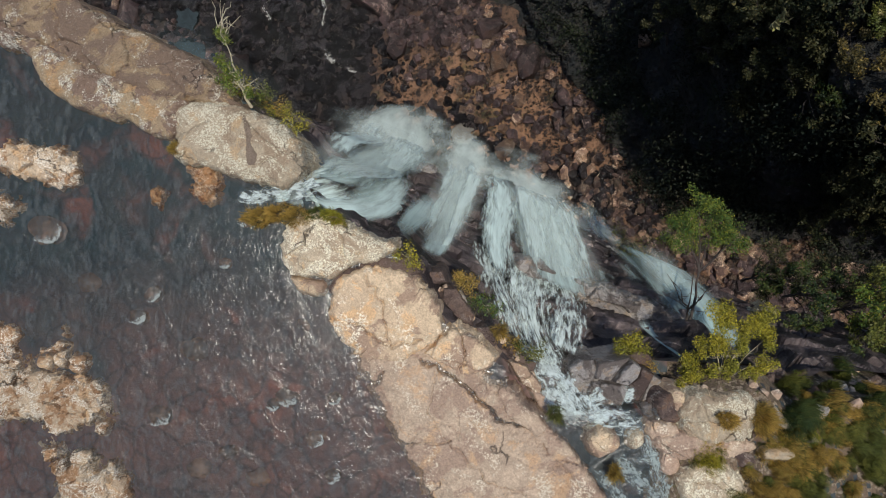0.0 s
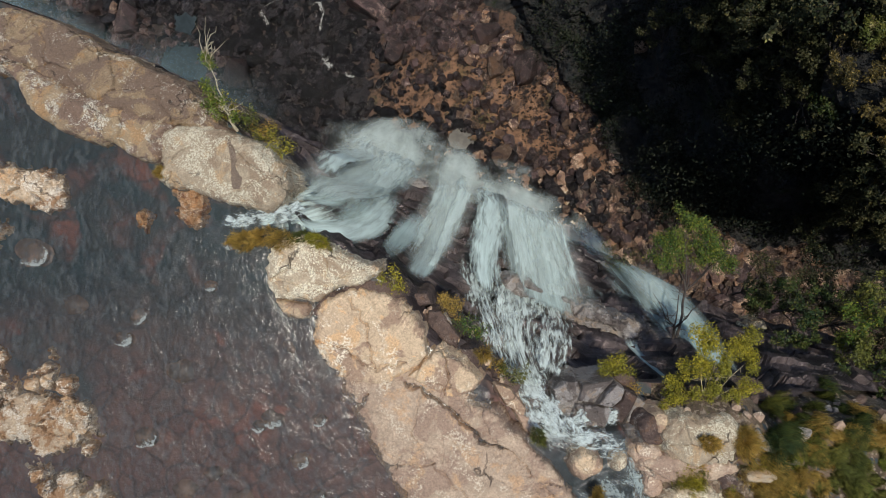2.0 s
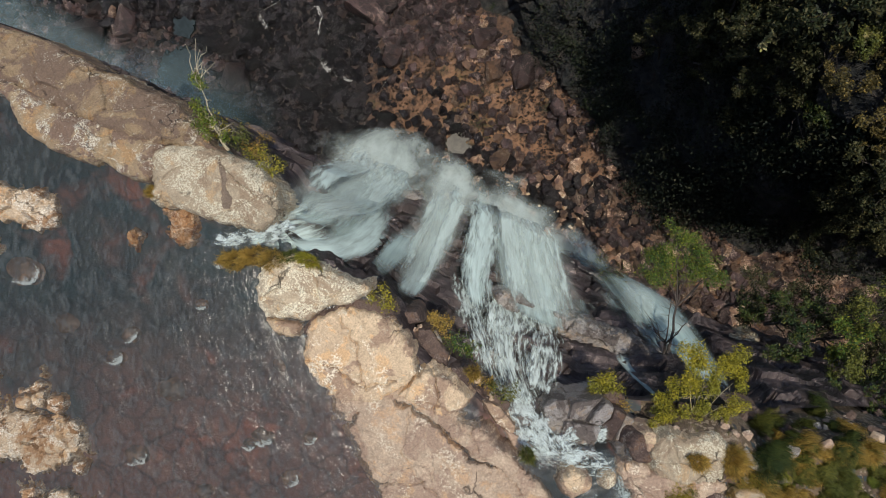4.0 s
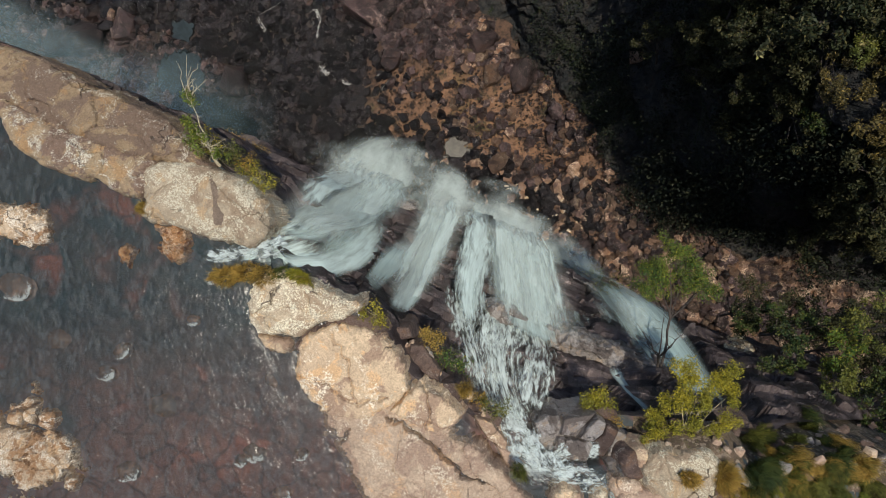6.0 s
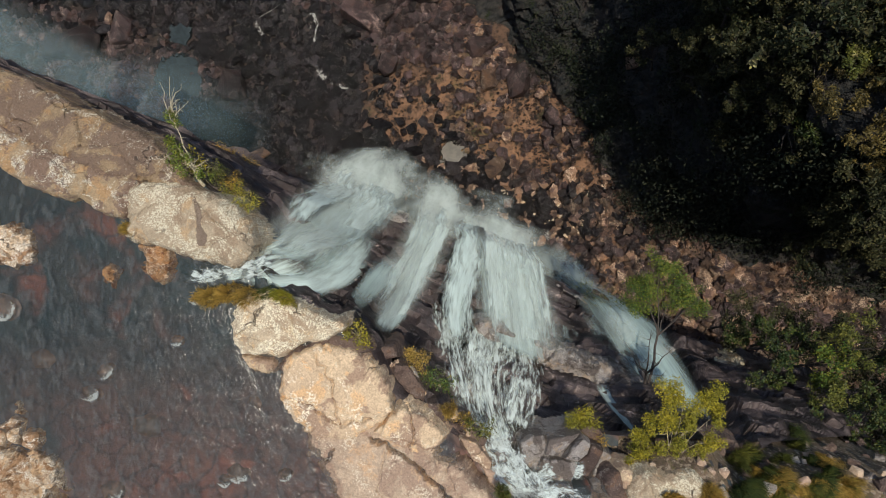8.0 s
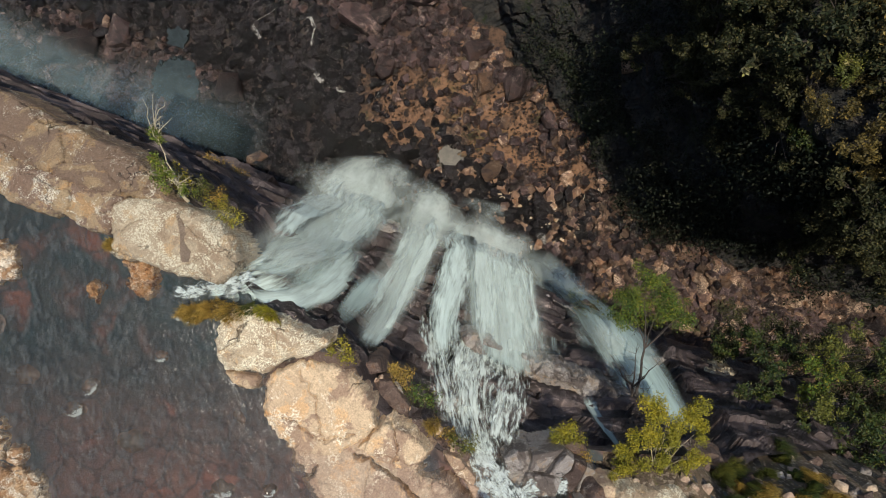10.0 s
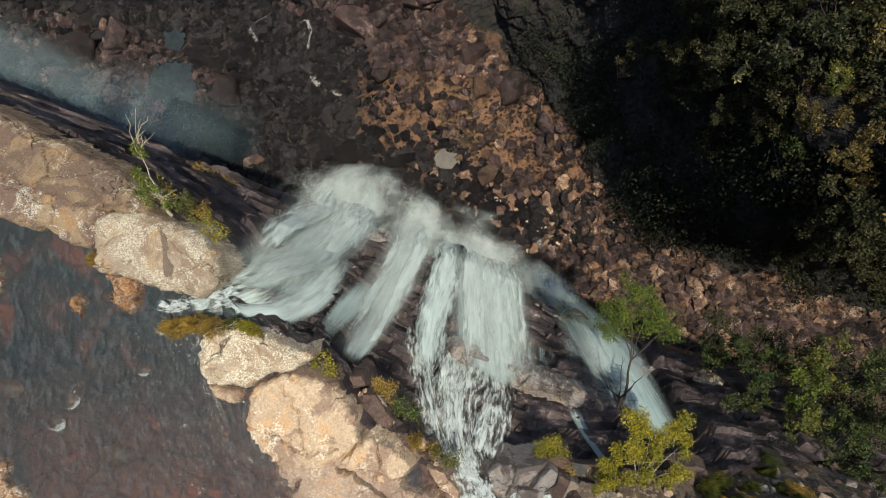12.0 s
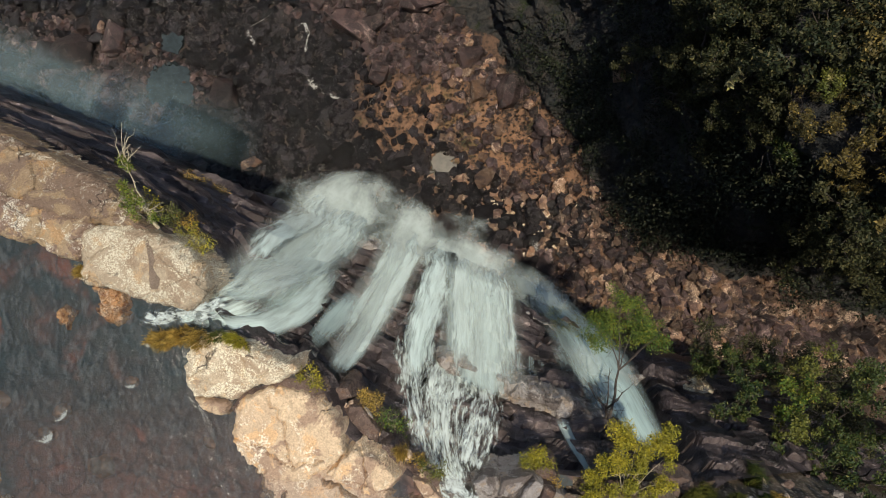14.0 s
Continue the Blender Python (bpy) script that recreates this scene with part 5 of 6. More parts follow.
def drape(x_at, w_at, v0, v1, drop, n, lift, push, name, label, material, seed, ends=(0.08, 0.4), across=17, parent=None, lead=(), burst=0.0):
    """Water that follows the face from v0 to v1, then falls free by drop metres."""
    centre, widths = [], []
    across_dir = Vector((0.92, -0.39, 0))
    total = n + (n // 2 if drop else 0)
    if lead:
        k = np.linspace(0, len(lead) - 1, len(lead) * 5)
        b = np.arange(len(lead))
        lead = [(tuple(float(np.interp(q, b, [p[a] for p, w in lead])) for a in range(3)), float(np.interp(q, b, [w for p, w in lead]))) for q in k]
    head = [Vector(p) for p, w in lead]
    for i, (p, w) in enumerate(lead):
        if i + 1 < len(head):
            d = head[i + 1] - head[i]
        r = Vector((d.y, -d.x, 0)).normalized()
        centre.append((p, tuple(r.lerp(across_dir, (i / len(head)) ** 3).normalized())))
        widths.append(w)
    for i in range(total):
        if i < n:
            v = v0 + (v1 - v0) * i / (n - 1)
            x = float(np.interp(v, *x_at))
            y, z = cliff_point(x, v)
            centre.append(((x + 0.2 * lift, y + lift * 0.7, z + lift), tuple(across_dir)))
        else:
            f = (i - n + 1) / (total - n)
            v = v1 + f
            x = float(np.interp(v, *x_at))
            y, z = cliff_point(float(np.interp(v1, *x_at)), v1)
            centre.append(((x, y + lift * 0.7 + push * f, z + lift - drop * f * (0.6 + 0.4 * f)), tuple(across_dir)))
        widths.append(float(np.interp(v, *w_at)))
    pts = np.array([c[0] for c in centre])
    for _ in range(7):
        pts[1:-1] = 0.25 * pts[:-2] + 0.5 * pts[1:-1] + 0.25 * pts[2:]
    centre = [(tuple(float(q) for q in p), c[1]) for p, c in zip(pts, centre)]
    return ribbon(name, centre, widths, material, label, across, seed, ends, parent=parent, burst=burst)


def waterfall(label, strands, drop, push, seed):
    """Several overlapping strands; each: places v down the face, x there, widths there."""
    root = new("waterfall")
    tagged(root, label, "waterfall")
    for k, (vs, xs, ws) in enumerate(strands):
        vs, xs, ws = list(vs) + [3.0], list(xs) + [xs[-1] + 0.5], list(ws) + [ws[-1] * 1.1]
        drape((vs, xs), (vs, ws), vs[0], 2.0, drop * (0.85 + 0.06 * (k * 3 % 5)), 110, 0.8 + 0.1 * (k % 4), push * (0.9 + 0.1 * (k % 3)), "water_sheet", "", M_SHEET if k == 0 else M_FALL, seed + k * 5, (0.08 if k == 0 else 0.2, 0.45), 41, root)
    vs, xs, ws = strands[0]
    vs, xs, ws = list(vs) + [3.0], list(xs) + [xs[-1] + 0.5], [w * 1.2 + 0.3 for w in ws] + [ws[-1] * 1.4]
    drape((vs, xs), (vs, ws), vs[0], 2.0, drop, 60, 1.4, push, "spray", "", M_HALO, seed + 60, (0.12, 0.45), 25, root)
    return root


def veil(parent, x, y, z, rx, ry, turn, seed, material, sharp=1.2, slope=0.0):
    """One thin level veil of spray, thick in the middle."""
    n = 15
    c, q = math.cos(turn), math.sin(turn)
    verts, uvs, fade = [], [], []
    for i in range(n):
        for j in range(n):
            a, b = 2 * i / (n - 1) - 1, 2 * j / (n - 1) - 1
            px, py = a * rx, b * ry
            wx, wy = x + px * c - py * q, y + px * q + py * c
            verts.append((wx, wy, z - slope * py + 0.6 * fbm(wx * 0.4, wy * 0.4, seed)))
            uvs.append((px + 9 * seed, py - 5 * seed))
            fade.append(max(0.0, 1 - math.hypot(a, b) * (1 + 0.3 * fbm(2 * a, 2 * b, seed))) ** sharp)
    mesh_object("spray", verts, grid_faces(n, n), material, parent, uvs=uvs, fade=fade)


def billows(parent, spots, seed, layers=1):
    """Soft spray drifting off a fall."""
    g = random.Random(seed)
    for x, y, z, rx, ry, turn in spots:
        for k in range(layers):
            grow = (1.1, 0.8)[k % 2]
            veil(parent, x + g.gauss(0, 0.12) * rx, y + g.gauss(0, 0.12) * ry, z + 0.8 * k, rx * grow, ry * grow, turn, seed + k, M_BILLOW, 1.0, 1.25)


def strand(label, pts, widths, material, seed, side=(0.92, -0.39, 0), name="waterfall", n=30, ends=(0.1, 0.3), cat="waterfall", parent=None, burst=0.0, across=9):
    k = np.linspace(0, len(pts) - 1, n)
    base = np.arange(len(pts))
    centre = [(tuple(float(np.interp(s, base, [p[a] for p in pts])) for a in range(3)), side) for s in k]
    return ribbon(name, centre, [float(np.interp(s, base, widths)) for s in k], material, label, across, seed, ends, cat=cat, parent=parent, burst=burst)


fall_one = waterfall("white fall fanning out from the narrow notch between two boulders",
          (((0, 0.12, 0.35, 1, 2), (-5.0, -4.8, -4.3, -3.8, -3.3), (1.0, 1.8, 3.0, 4.5, 5.7)), ((0.05, 0.4, 1, 2), (-4.9, -4.4, -3.6, -2.6), (0.7, 1.6, 2.8, 3.4)),
           ((0.1, 0.5, 1, 2), (-5.0, -4.9, -4.8, -4.5), (0.7, 1.2, 1.8, 2.4)), ((0.0, 0.35, 1, 2), (-5.0, -4.1, -3.1, -2.3), (0.7, 1.3, 1.8, 2.3))),
          9, 2.4, 100)
strand("white water fanning low over the bedding below the notch", [(-5.2, 2.0, -0.4), (-4.4, 1.6, -0.7), (-3.5, 1.6, -1.4), (-2.7, 2.05, -3.7), (-2.0, 3.0, -7.0), (-1.4, 4.3, -11.0)], [0.8, 1.3, 1.6, 1.7, 1.9, 2.2], M_SHEET, 53, side=(0.6, -0.8, 0), ends=(0.2, 0.35), across=21, n=50)
fall_two = waterfall("slim white fall running down dark bedded rock",
          (((0.12, 0.3, 0.6, 1, 2), (-0.75, -0.65, -0.4, -0.05, 1.3), (0.5, 1.1, 1.7, 2.1, 2.8)), ((0.16, 0.5, 1, 2), (-0.9, -0.9, -0.6, 0.6), (0.3, 0.5, 0.8, 1.2)), ((0.2, 0.5, 1, 2), (-0.55, -0.2, 0.35, 1.8), (0.3, 0.5, 0.8, 1.2))),
          9, 2.0, 150)
fall_three = waterfall("wide white curtain fall broken by ledges",
          (((0.66, 0.8, 1, 2), (5.2, 5.3, 5.4, 5.9), (2.6, 3.4, 4.4, 5.0)), ((0.5, 1, 2), (2.5, 2.2, 3.4), (1.0, 2.0, 2.5)), ((0.3, 0.7, 1, 2), (2.8, 2.4, 2.5, 3.7), (1.2, 1.8, 2.3, 2.8)),
           ((0.6, 1, 2), (4.4, 4.5, 5.0), (1.2, 1.9, 2.4)), ((0.72, 1, 2), (5.7, 6.0, 6.6), (0.9, 1.7, 2.2)), ((0.98, 1.2, 2), (7.0, 7.1, 7.5), (0.6, 0.8, 1.0))),
          10, 2.2, 200)
billows(fall_one, ((*(-2.33, 7.37, -17.30), 4.5, 2.9, -0.3),), 11)
billows(fall_two, ((*(0.79, 6.09, -17.00), 3.0, 2.8, -0.4),), 23)
billows(fall_three, ((*(5.21, 4.46, -17.30), 3.6, 2.9, -0.4),), 37)


strand("thin water slide in the shaded cleft", [(13.75, -6.19, -2.40), (13.79, -5.51, -3.20), (14.38, -5.42, -5.00)], [0.35, 0.6, 0.9], M_FALL, 51)
strand("white water pouring through the notch", [(-6.80, 1.80, -0.30), (-5.86, 1.91, -0.40), (-5.01, 2.14, -0.80), (-4.31, 2.52, -1.80), (-3.69, 3.03, -3.40)], [0.5, 1.0, 1.7, 2.3, 2.8], M_FALL, 52, side=(0.3, -0.95, 0), ends=(0.15, 0.35), across=15)
shaded_fall = tagged(new("waterfall"), "shaded blue-white fall behind the dead tree", "waterfall")
for k in range(3):
    strand("", [(x + 0.45 * (k - 1), y + 0.2 * (k % 2), z - 0.5 + 0.2 * k) for x, y, z in ((13.41, -5.00, -5.20), (12.79, -3.57, -6.20), (12.28, -2.01, -8.50), (12.12, -0.61, -12.30), (11.64, 1.22, -25.00), (9.43, 3.14, -42.00))],
           [2.1, 3.0, 3.9, 5.0, 6.6, 8.5], M_VEIL, 55 + k, name="water_sheet", parent=shaded_fall, ends=(0.12, 0.4))
veil(shaded_fall, *(9.73, 2.14, -21.00), 4.6, 2.0, -0.5, 5, M_HAZE, 1.0, 2.0)
veil(shaded_fall, *(11.30, 1.00, -19.00), 3.2, 1.4, -0.9, 8, M_HAZE, 0.9, 1.6)
veil(shaded_fall, *(11.30, -1.24, -8.00), 2.4, 1.2, -0.9, 6, M_HAZE, 1.0)
strand("thin thread of water over the dark ledge", [(9.90, -4.75, -1.00), (9.80, -4.45, -1.80), (9.65, -4.15, -3.60), (9.50, -3.75, -5.30), (9.25, -3.10, -5.60)], [0.4, 0.6, 0.8, 0.9, 1.3], M_SHEET, 61)
strand("thin thread of water on bedded rock", [(9.28, -2.78, -8.00), (9.48, -1.91, -11.00), (9.87, -0.76, -14.00)], [0.5, 0.6, 0.5], M_THIN, 63)
for k, (pts, w) in enumerate((([(8.3, -2.5, -6.2), (8.6, -1.6, -9.0), (9.2, -0.3, -12.8)], 1.5), ([(10.6, -3.0, -6.4), (10.7, -1.9, -9.5), (10.6, -0.4, -13.2)], 1.8), ([(7.4, -2.0, -6.4), (7.7, -0.8, -10.0), (8.4, 0.8, -14.0)], 1.0))):
    strand("thin film of water sliding down dark bedded rock", pts, [0.6 * w, w, 1.2 * w], M_FILM, 640 + k, ends=(0.25, 0.35), across=15, n=40)
strand("thin veil of water beside the slim fall", [(-1.84, 0.48, -2.00), (-1.50, 0.97, -3.20), (-1.04, 1.59, -4.80), (-0.44, 2.70, -7.00)], [0.9, 1.2, 1.5, 1.8], M_VEIL, 58, ends=(0.6, 0.35), across=15)
strand("thin veil of water sliding over the bedding", [(-4.47, 1.78, -1.80), (-3.10, 2.54, -4.20), (-2.17, 3.58, -7.20)], [0.8, 1.3, 1.6], M_VEIL, 59, side=(0.5, -0.86, 0), ends=(0.4, 0.4), across=15)
# tall shaded fall farther along the cliff, thinning into mist
tall_fall = tagged(new("waterfall"), "tall fall dissolving into mist, tinted blue for shade", "waterfall")
for k in range(7):
    if k < 3:
        veil(tall_fall, -32.5 + 0.9 * k, 21.6 - 0.1 * k, -48 - 9 * k, 11.5, 7.5 + 0.5 * k, 2.67, 85 + k, M_DRIFT, 1.6)
    veil(tall_fall, -42.6 + 0.1 * k, 24.3 - 0.1 * k, -22 - 9 * k, 9.0, 4.6 + 0.3 * k, 2.67, 65 + k, M_COLUMN, 1.0)
# lacy water breaking over the upper ledges of the wide fall
cascade = tagged(new("cascade"), "lacy white water breaking over dark ledges", "waterfall")
for k, (vs, xs, ws) in enumerate((((0.0, 0.25, 0.5, 0.8, 1.15), (4.0, 3.7, 3.8, 4.1, 4.4), (2.2, 3.8, 5.6, 6.8, 7.2)), ((0.0, 0.3, 0.7, 1.1), (3.9, 3.6, 3.7, 4.0), (1.8, 2.8, 3.8, 5.0)),
                                  ((0.2, 0.5, 0.8, 1.15), (2.7, 2.3, 2.0, 2.2), (0.9, 1.6, 2.0, 2.2)), ((0.05, 0.35, 0.7, 1.0), (4.7, 5.2, 5.6, 5.8), (1.4, 2.2, 2.4, 2.4)))):
    drape((vs, xs), (vs, ws), vs[0], vs[-1], 0, 80, 0.34 + 0.12 * k, 0, "froth", "", M_CASCADE, 620 + 7 * k, (0.06, 0.2), 41, cascade)
# frothing rapids that feed the falls
def rapids(label, pts, widths, seed):
    root = tagged(new("rapids"), label, "rapids")
    for k in range(2):
        line = [(x + 0.1 * k, y - 0.08 * k, z + 0.03 * k) for x, y, z in pts]
        n = 30
        base = np.arange(len(line))
        spots = [Vector([float(np.interp(s, base, [p[a] for p in line])) for a in range(3)]) for s in np.linspace(0, len(line) - 1, n)]
        centre = []
        for i, p in enumerate(spots):
            d = spots[min(i + 2, n - 1)] - spots[max(i - 2, 0)]
            centre.append((tuple(p), tuple(Vector((d.y, -d.x, 0)).normalized())))
        ribbon("froth", centre, [float(np.interp(s, base, widths)) for s in np.linspace(0, len(line) - 1, n)], M_RAPID, "", 13, seed + 3 * k, (0.15, 0.05), parent=root, wob=0.5)


rapids("frothing white water running into the notch", ((-8.2, 2.1, -0.34), (-7.4, 1.9, -0.34), (-6.6, 2.2, -0.34), (-5.9, 2.35, -0.36), (-5.3, 2.4, -0.42), (-4.9, 2.7, -0.7)), (0.4, 0.8, 0.7, 0.9, 1.1, 1.3), 300)
rapids("frothing white stream between the ledge blocks", ((8.0, -6.4, -0.30), (7.0, -6.5, -0.32), (6.0, -6.5, -0.40), (5.2, -6.3, -0.55), (4.5, -5.7, -0.75), (4.1, -5.0, -1.1), (3.95, -4.4, -1.7), (4.0, -3.8, -3.0)), (0.8, 1.5, 1.9, 2.1, 2.0, 1.9, 2.0, 2.4), 310)
rapids("white water over the low ledge", ((7.6, -5.6, -0.8), (6.9, -5.7, -0.85), (6.2, -5.8, -0.85), (5.5, -5.9, -0.8)), (0.7, 1.0, 1.1, 0.8), 320)
for i, (pts, w) in enumerate((([(6.30, -7.77), (7.06, -8.42), (7.92, -9.29), (8.79, -10.37)], 1.0), ([(7.27, -7.77), (8.14, -8.20), (8.46, -9.07), (8.79, -9.94)], 1.0), ([(5.54, -8.20), (6.41, -9.07), (7.27, -10.04)], 0.6), ([(7.71, -6.91), (7.92, -7.77), (8.25, -8.64)], 0.9))):
    strand("ruffled pale water of the shallow stream", [(x, y, -0.33) for x, y in pts], [w] * len(pts), M_RUFFLE, 730 + i, side=(0.8, 0.6, 0), name="foam", n=24, ends=(0.2, 0.2), cat="foam", across=13)
# drowned stones with a crescent of foam on their downstream rim
def drowned_stone(x, y, r, turn, seed, foam=0.3, squash=0.75):
    g = random.Random(seed)
    n = 22
    c, q = math.cos(turn), math.sin(turn)
    verts = [(x, y, -0.455)]
    for ring in range(1, 5):
        for k in range(n):
            a = 2 * math.pi * k / n
            f = ring / 4 * r * (1 + 0.25 * fbm(math.cos(a) * 1.3, math.sin(a) * 1.3, seed, 3))
            px, py = f * math.cos(a), f * math.sin(a) * squash
            verts.append((x + px * c - py * q, y + px * q + py * c, -0.455 - 0.22 * (ring / 4) ** 2))
    faces = [(0, 1 + k, 1 + (k + 1) % n) for k in range(n)]
    for ring in range(3):
        o = 1 + ring * n
        faces += [(o + k, o + n + k, o + n + (k + 1) % n, o + (k + 1) % n) for k in range(n)]
    ob = mesh_object("drowned_stone", verts, faces, M_DROWNED)
    tagged(ob, "rounded brown stone just under the river surface", "stone", "drowned stones")
    if foam < 0.15:
        return
    # the foam runs round the downstream side, dense at its outer rim
    verts, uvs, fade = [], [], []
    steps, across = 36, 7
    for i in range(steps):
        u = i / (steps - 1)
        a = radians(-150 + 215 * u)
        edge = r * (1.02 + 0.16 * fbm(u * 5, 0.3, seed + 3, 3))
        w = 2.2 * foam * (0.25 + 0.75 * math.sin(math.pi * u)) * (1 + 0.5 * fbm(u * 8, 0.7, seed + 9, 3))
        for j in range(across):
            s = j / (across - 1)
            f = edge - w * s
            px, py = f * math.cos(a), f * math.sin(a) * squash
            verts.append((x + px * c - py * q, y + px * q + py * c, -0.375 + 0.02 * math.sin(math.pi * s)))
            uvs.append((s * w + seed, u * r * 3.7))
            fade.append(max(0.0, math.sin(math.pi * u)) ** 0.6 * (1 - s) ** 0.9 * (0.0 if j == 0 else 1.0))
    rim = mesh_object("foam", verts, grid_faces(steps, across), M_CREST, uvs=uvs, fade=fade)
    tagged(rim, "white crescent of foam below a drowned stone", "foam", "foam crescents")


for i, (x, y, r, turn, foam) in enumerate((
        (-15.35, 0.75, 0.75, -0.3, 0.22), (-11.75, -2.60, 0.42, -0.2, 0.30), (-11.20, -1.75, 0.40, 0.3, 0.16), (-10.95, -6.45, 0.50, -0.1, 0.24), (-8.40, -0.55, 0.30, -0.3, 0.20), (-6.05, -5.70, 0.50, -0.4, 0.30),
        (-6.55, -6.00, 0.30, -0.5, 0.22), (-4.95, -7.35, 0.42, 0.1, 0.20), (-4.25, -8.75, 0.36, 0.2, 0.26), (-8.30, -7.85, 0.42, 0.3, 0.12), (-9.40, -8.50, 0.55, 0.2, 0.10), (-4.20, -5.75, 0.30, -0.2, 0.16),
        (-5.40, -2.95, 0.30, -0.5, 0.12), (-7.70, 1.05, 0.30, -0.9, 0.22), (-4.70, -9.90, 0.45, 0.2, 0.2), (-13.7, -1.3, 0.5, -0.2, 0.10), (-9.6, -3.9, 0.6, 0.0, 0.10), (-7.2, -8.9, 0.5, 0.1, 0.14))):
    drowned_stone(x, y, r, turn, 810 + i, foam)

# white threads and pale pools of the stream on the gorge floor
for i, (pts, w) in enumerate((
        ([(-36.77, 49.75), (-35.98, 47.85), (-34.41, 45.96)], 1.2), ([(-25.40, 47.88), (-23.22, 48.21), (-22.35, 46.03), (-22.88, 43.53), (-22.33, 41.89)], 1.1), ([(-22.73, 38.26), (-21.44, 35.91), (-19.94, 35.05)], 1.5), ([(-18.25, 34.05), (-16.97, 33.31), (-15.91, 32.89)], 1.1),
        ([(-12.58, 29.91), (-10.90, 30.97), (-9.64, 32.44), (-8.38, 33.81)], 1.3), ([(17.99, 6.46), (18.98, 5.37), (19.38, 4.58)], 1.4), ([(-36.77, 49.75), (-32.86, 50.65), (-30.07, 51.77)], 0.6))):
    line = [(x, y, floor_height(x, y) + 1.9) for x, y in pts]
    strand("white thread of stream among the gorge boulders", line, [0.9 * w] + [w * 1.3] * (len(line) - 1), M_STREAM, 700 + i, side=(0.7, 0.7, 0), name="stream_foam", n=16, ends=(0.15, 0.15), cat="foam")

# ---------------------------------------------------------------- plants
tree("leaning_tree", (-7.39, 5.49, -0.60), [(*(-7.80, 6.36, 0.20)[:2], 0.2, 0.45), (*(-8.08, 6.89, 0.40)[:2], 0.4, 0.4), (*(-8.14, 7.91, 0.60)[:2], 0.6, 0.35), (*(-7.30, 5.86, 0.10)[:2], 0.1, 0.3)],
     "slender pale-barked tree leaning out over the gorge", M_LEAF, M_PALEBARK, 1500, 0.10, 0.058, 3, bare=11, fork=0.5)
# bare pale twigs at its tip
leaning = bpy.data.objects["leaning_tree"]
g = random.Random(8)
tw_v, tw_f = [], []
tip = Vector((-8.01, 7.46, 0.50)) - leaning.location
crown = Vector((-8.16, 8.54, 0.70)) - leaning.location
for k in range(15):
    end = crown + Vector((g.gauss(0, 0.34), g.gauss(-0.1, 0.34), g.gauss(0, 0.25)))
    line = limb(tip.lerp(crown, g.uniform(0, 0.8)), end, 0.14, g, 4)
    tube(tw_v, tw_f, line, (0.022, 0.018, 0.014, 0.010, 0.006), 4)
mesh_object("twigs", tw_v, tw_f, M_PALEBARK, leaning, "bare pale twigs")
g = random.Random(15)
HEART = [(11.74, 1.04), (12.56, 1.73), (13.25, 0.91), (13.80, 0.36), (12.43, 0.63), (11.33, 0.35)]
tree("gorge_tree", (11.67, -3.33, -5.80), [(HEART[k % 6][0] + g.gauss(0, 0.35), HEART[k % 6][1] + 0.25 + g.gauss(0, 0.15), -6.4 + g.gauss(0, 0.4), g.uniform(0.34, 0.66)) for k in range(22)],
     "green-crowned tree leaning out from the cliff ledge", M_LEAF, M_DARKBARK, 12000, 0.10, 0.06, 5, fork=0.5, limbs=5)
tree("dead_tree", (11.60, -3.60, -6.20), [(10.10, -1.10, -4.50, 0.7), (11.30, -0.60, -4.30, 0.7), (12.40, -1.40, -4.50, 0.6), (10.70, -1.70, -4.60, 0.6), (11.9, -1.9, -4.6, 0.5)],
     "bare dark dead tree on the ledge beside the fall", M_LEAF, M_DARKBARK, 0, 0.1, 0.06, 12, bare=3, fork=0.32)
g = random.Random(5)
CLUMPS = [(10.78, -2.61), (11.33, -2.94), (12.10, -2.72), (12.76, -3.49), (12.43, -4.26), (11.55, -3.71), (11.00, -3.93), (10.23, -3.71), (9.69, -4.37), (10.23, -4.92), (11.11, -4.70), (11.88, -4.81), (9.47, -5.03), (11.33, -5.47), (10.56, -5.47)]
tree("bank_tree", (10.76, -5.72, -1.30), [(x, y, -0.7 + g.uniform(-0.35, 0.3), g.uniform(0.36, 0.58)) for x, y in CLUMPS],
     "yellow-green open-crowned tree at the brink of the cleft", M_GOLD, M_PALEBARK, 21000, 0.085, 0.045, 7, fork=0.3, limbs=7)
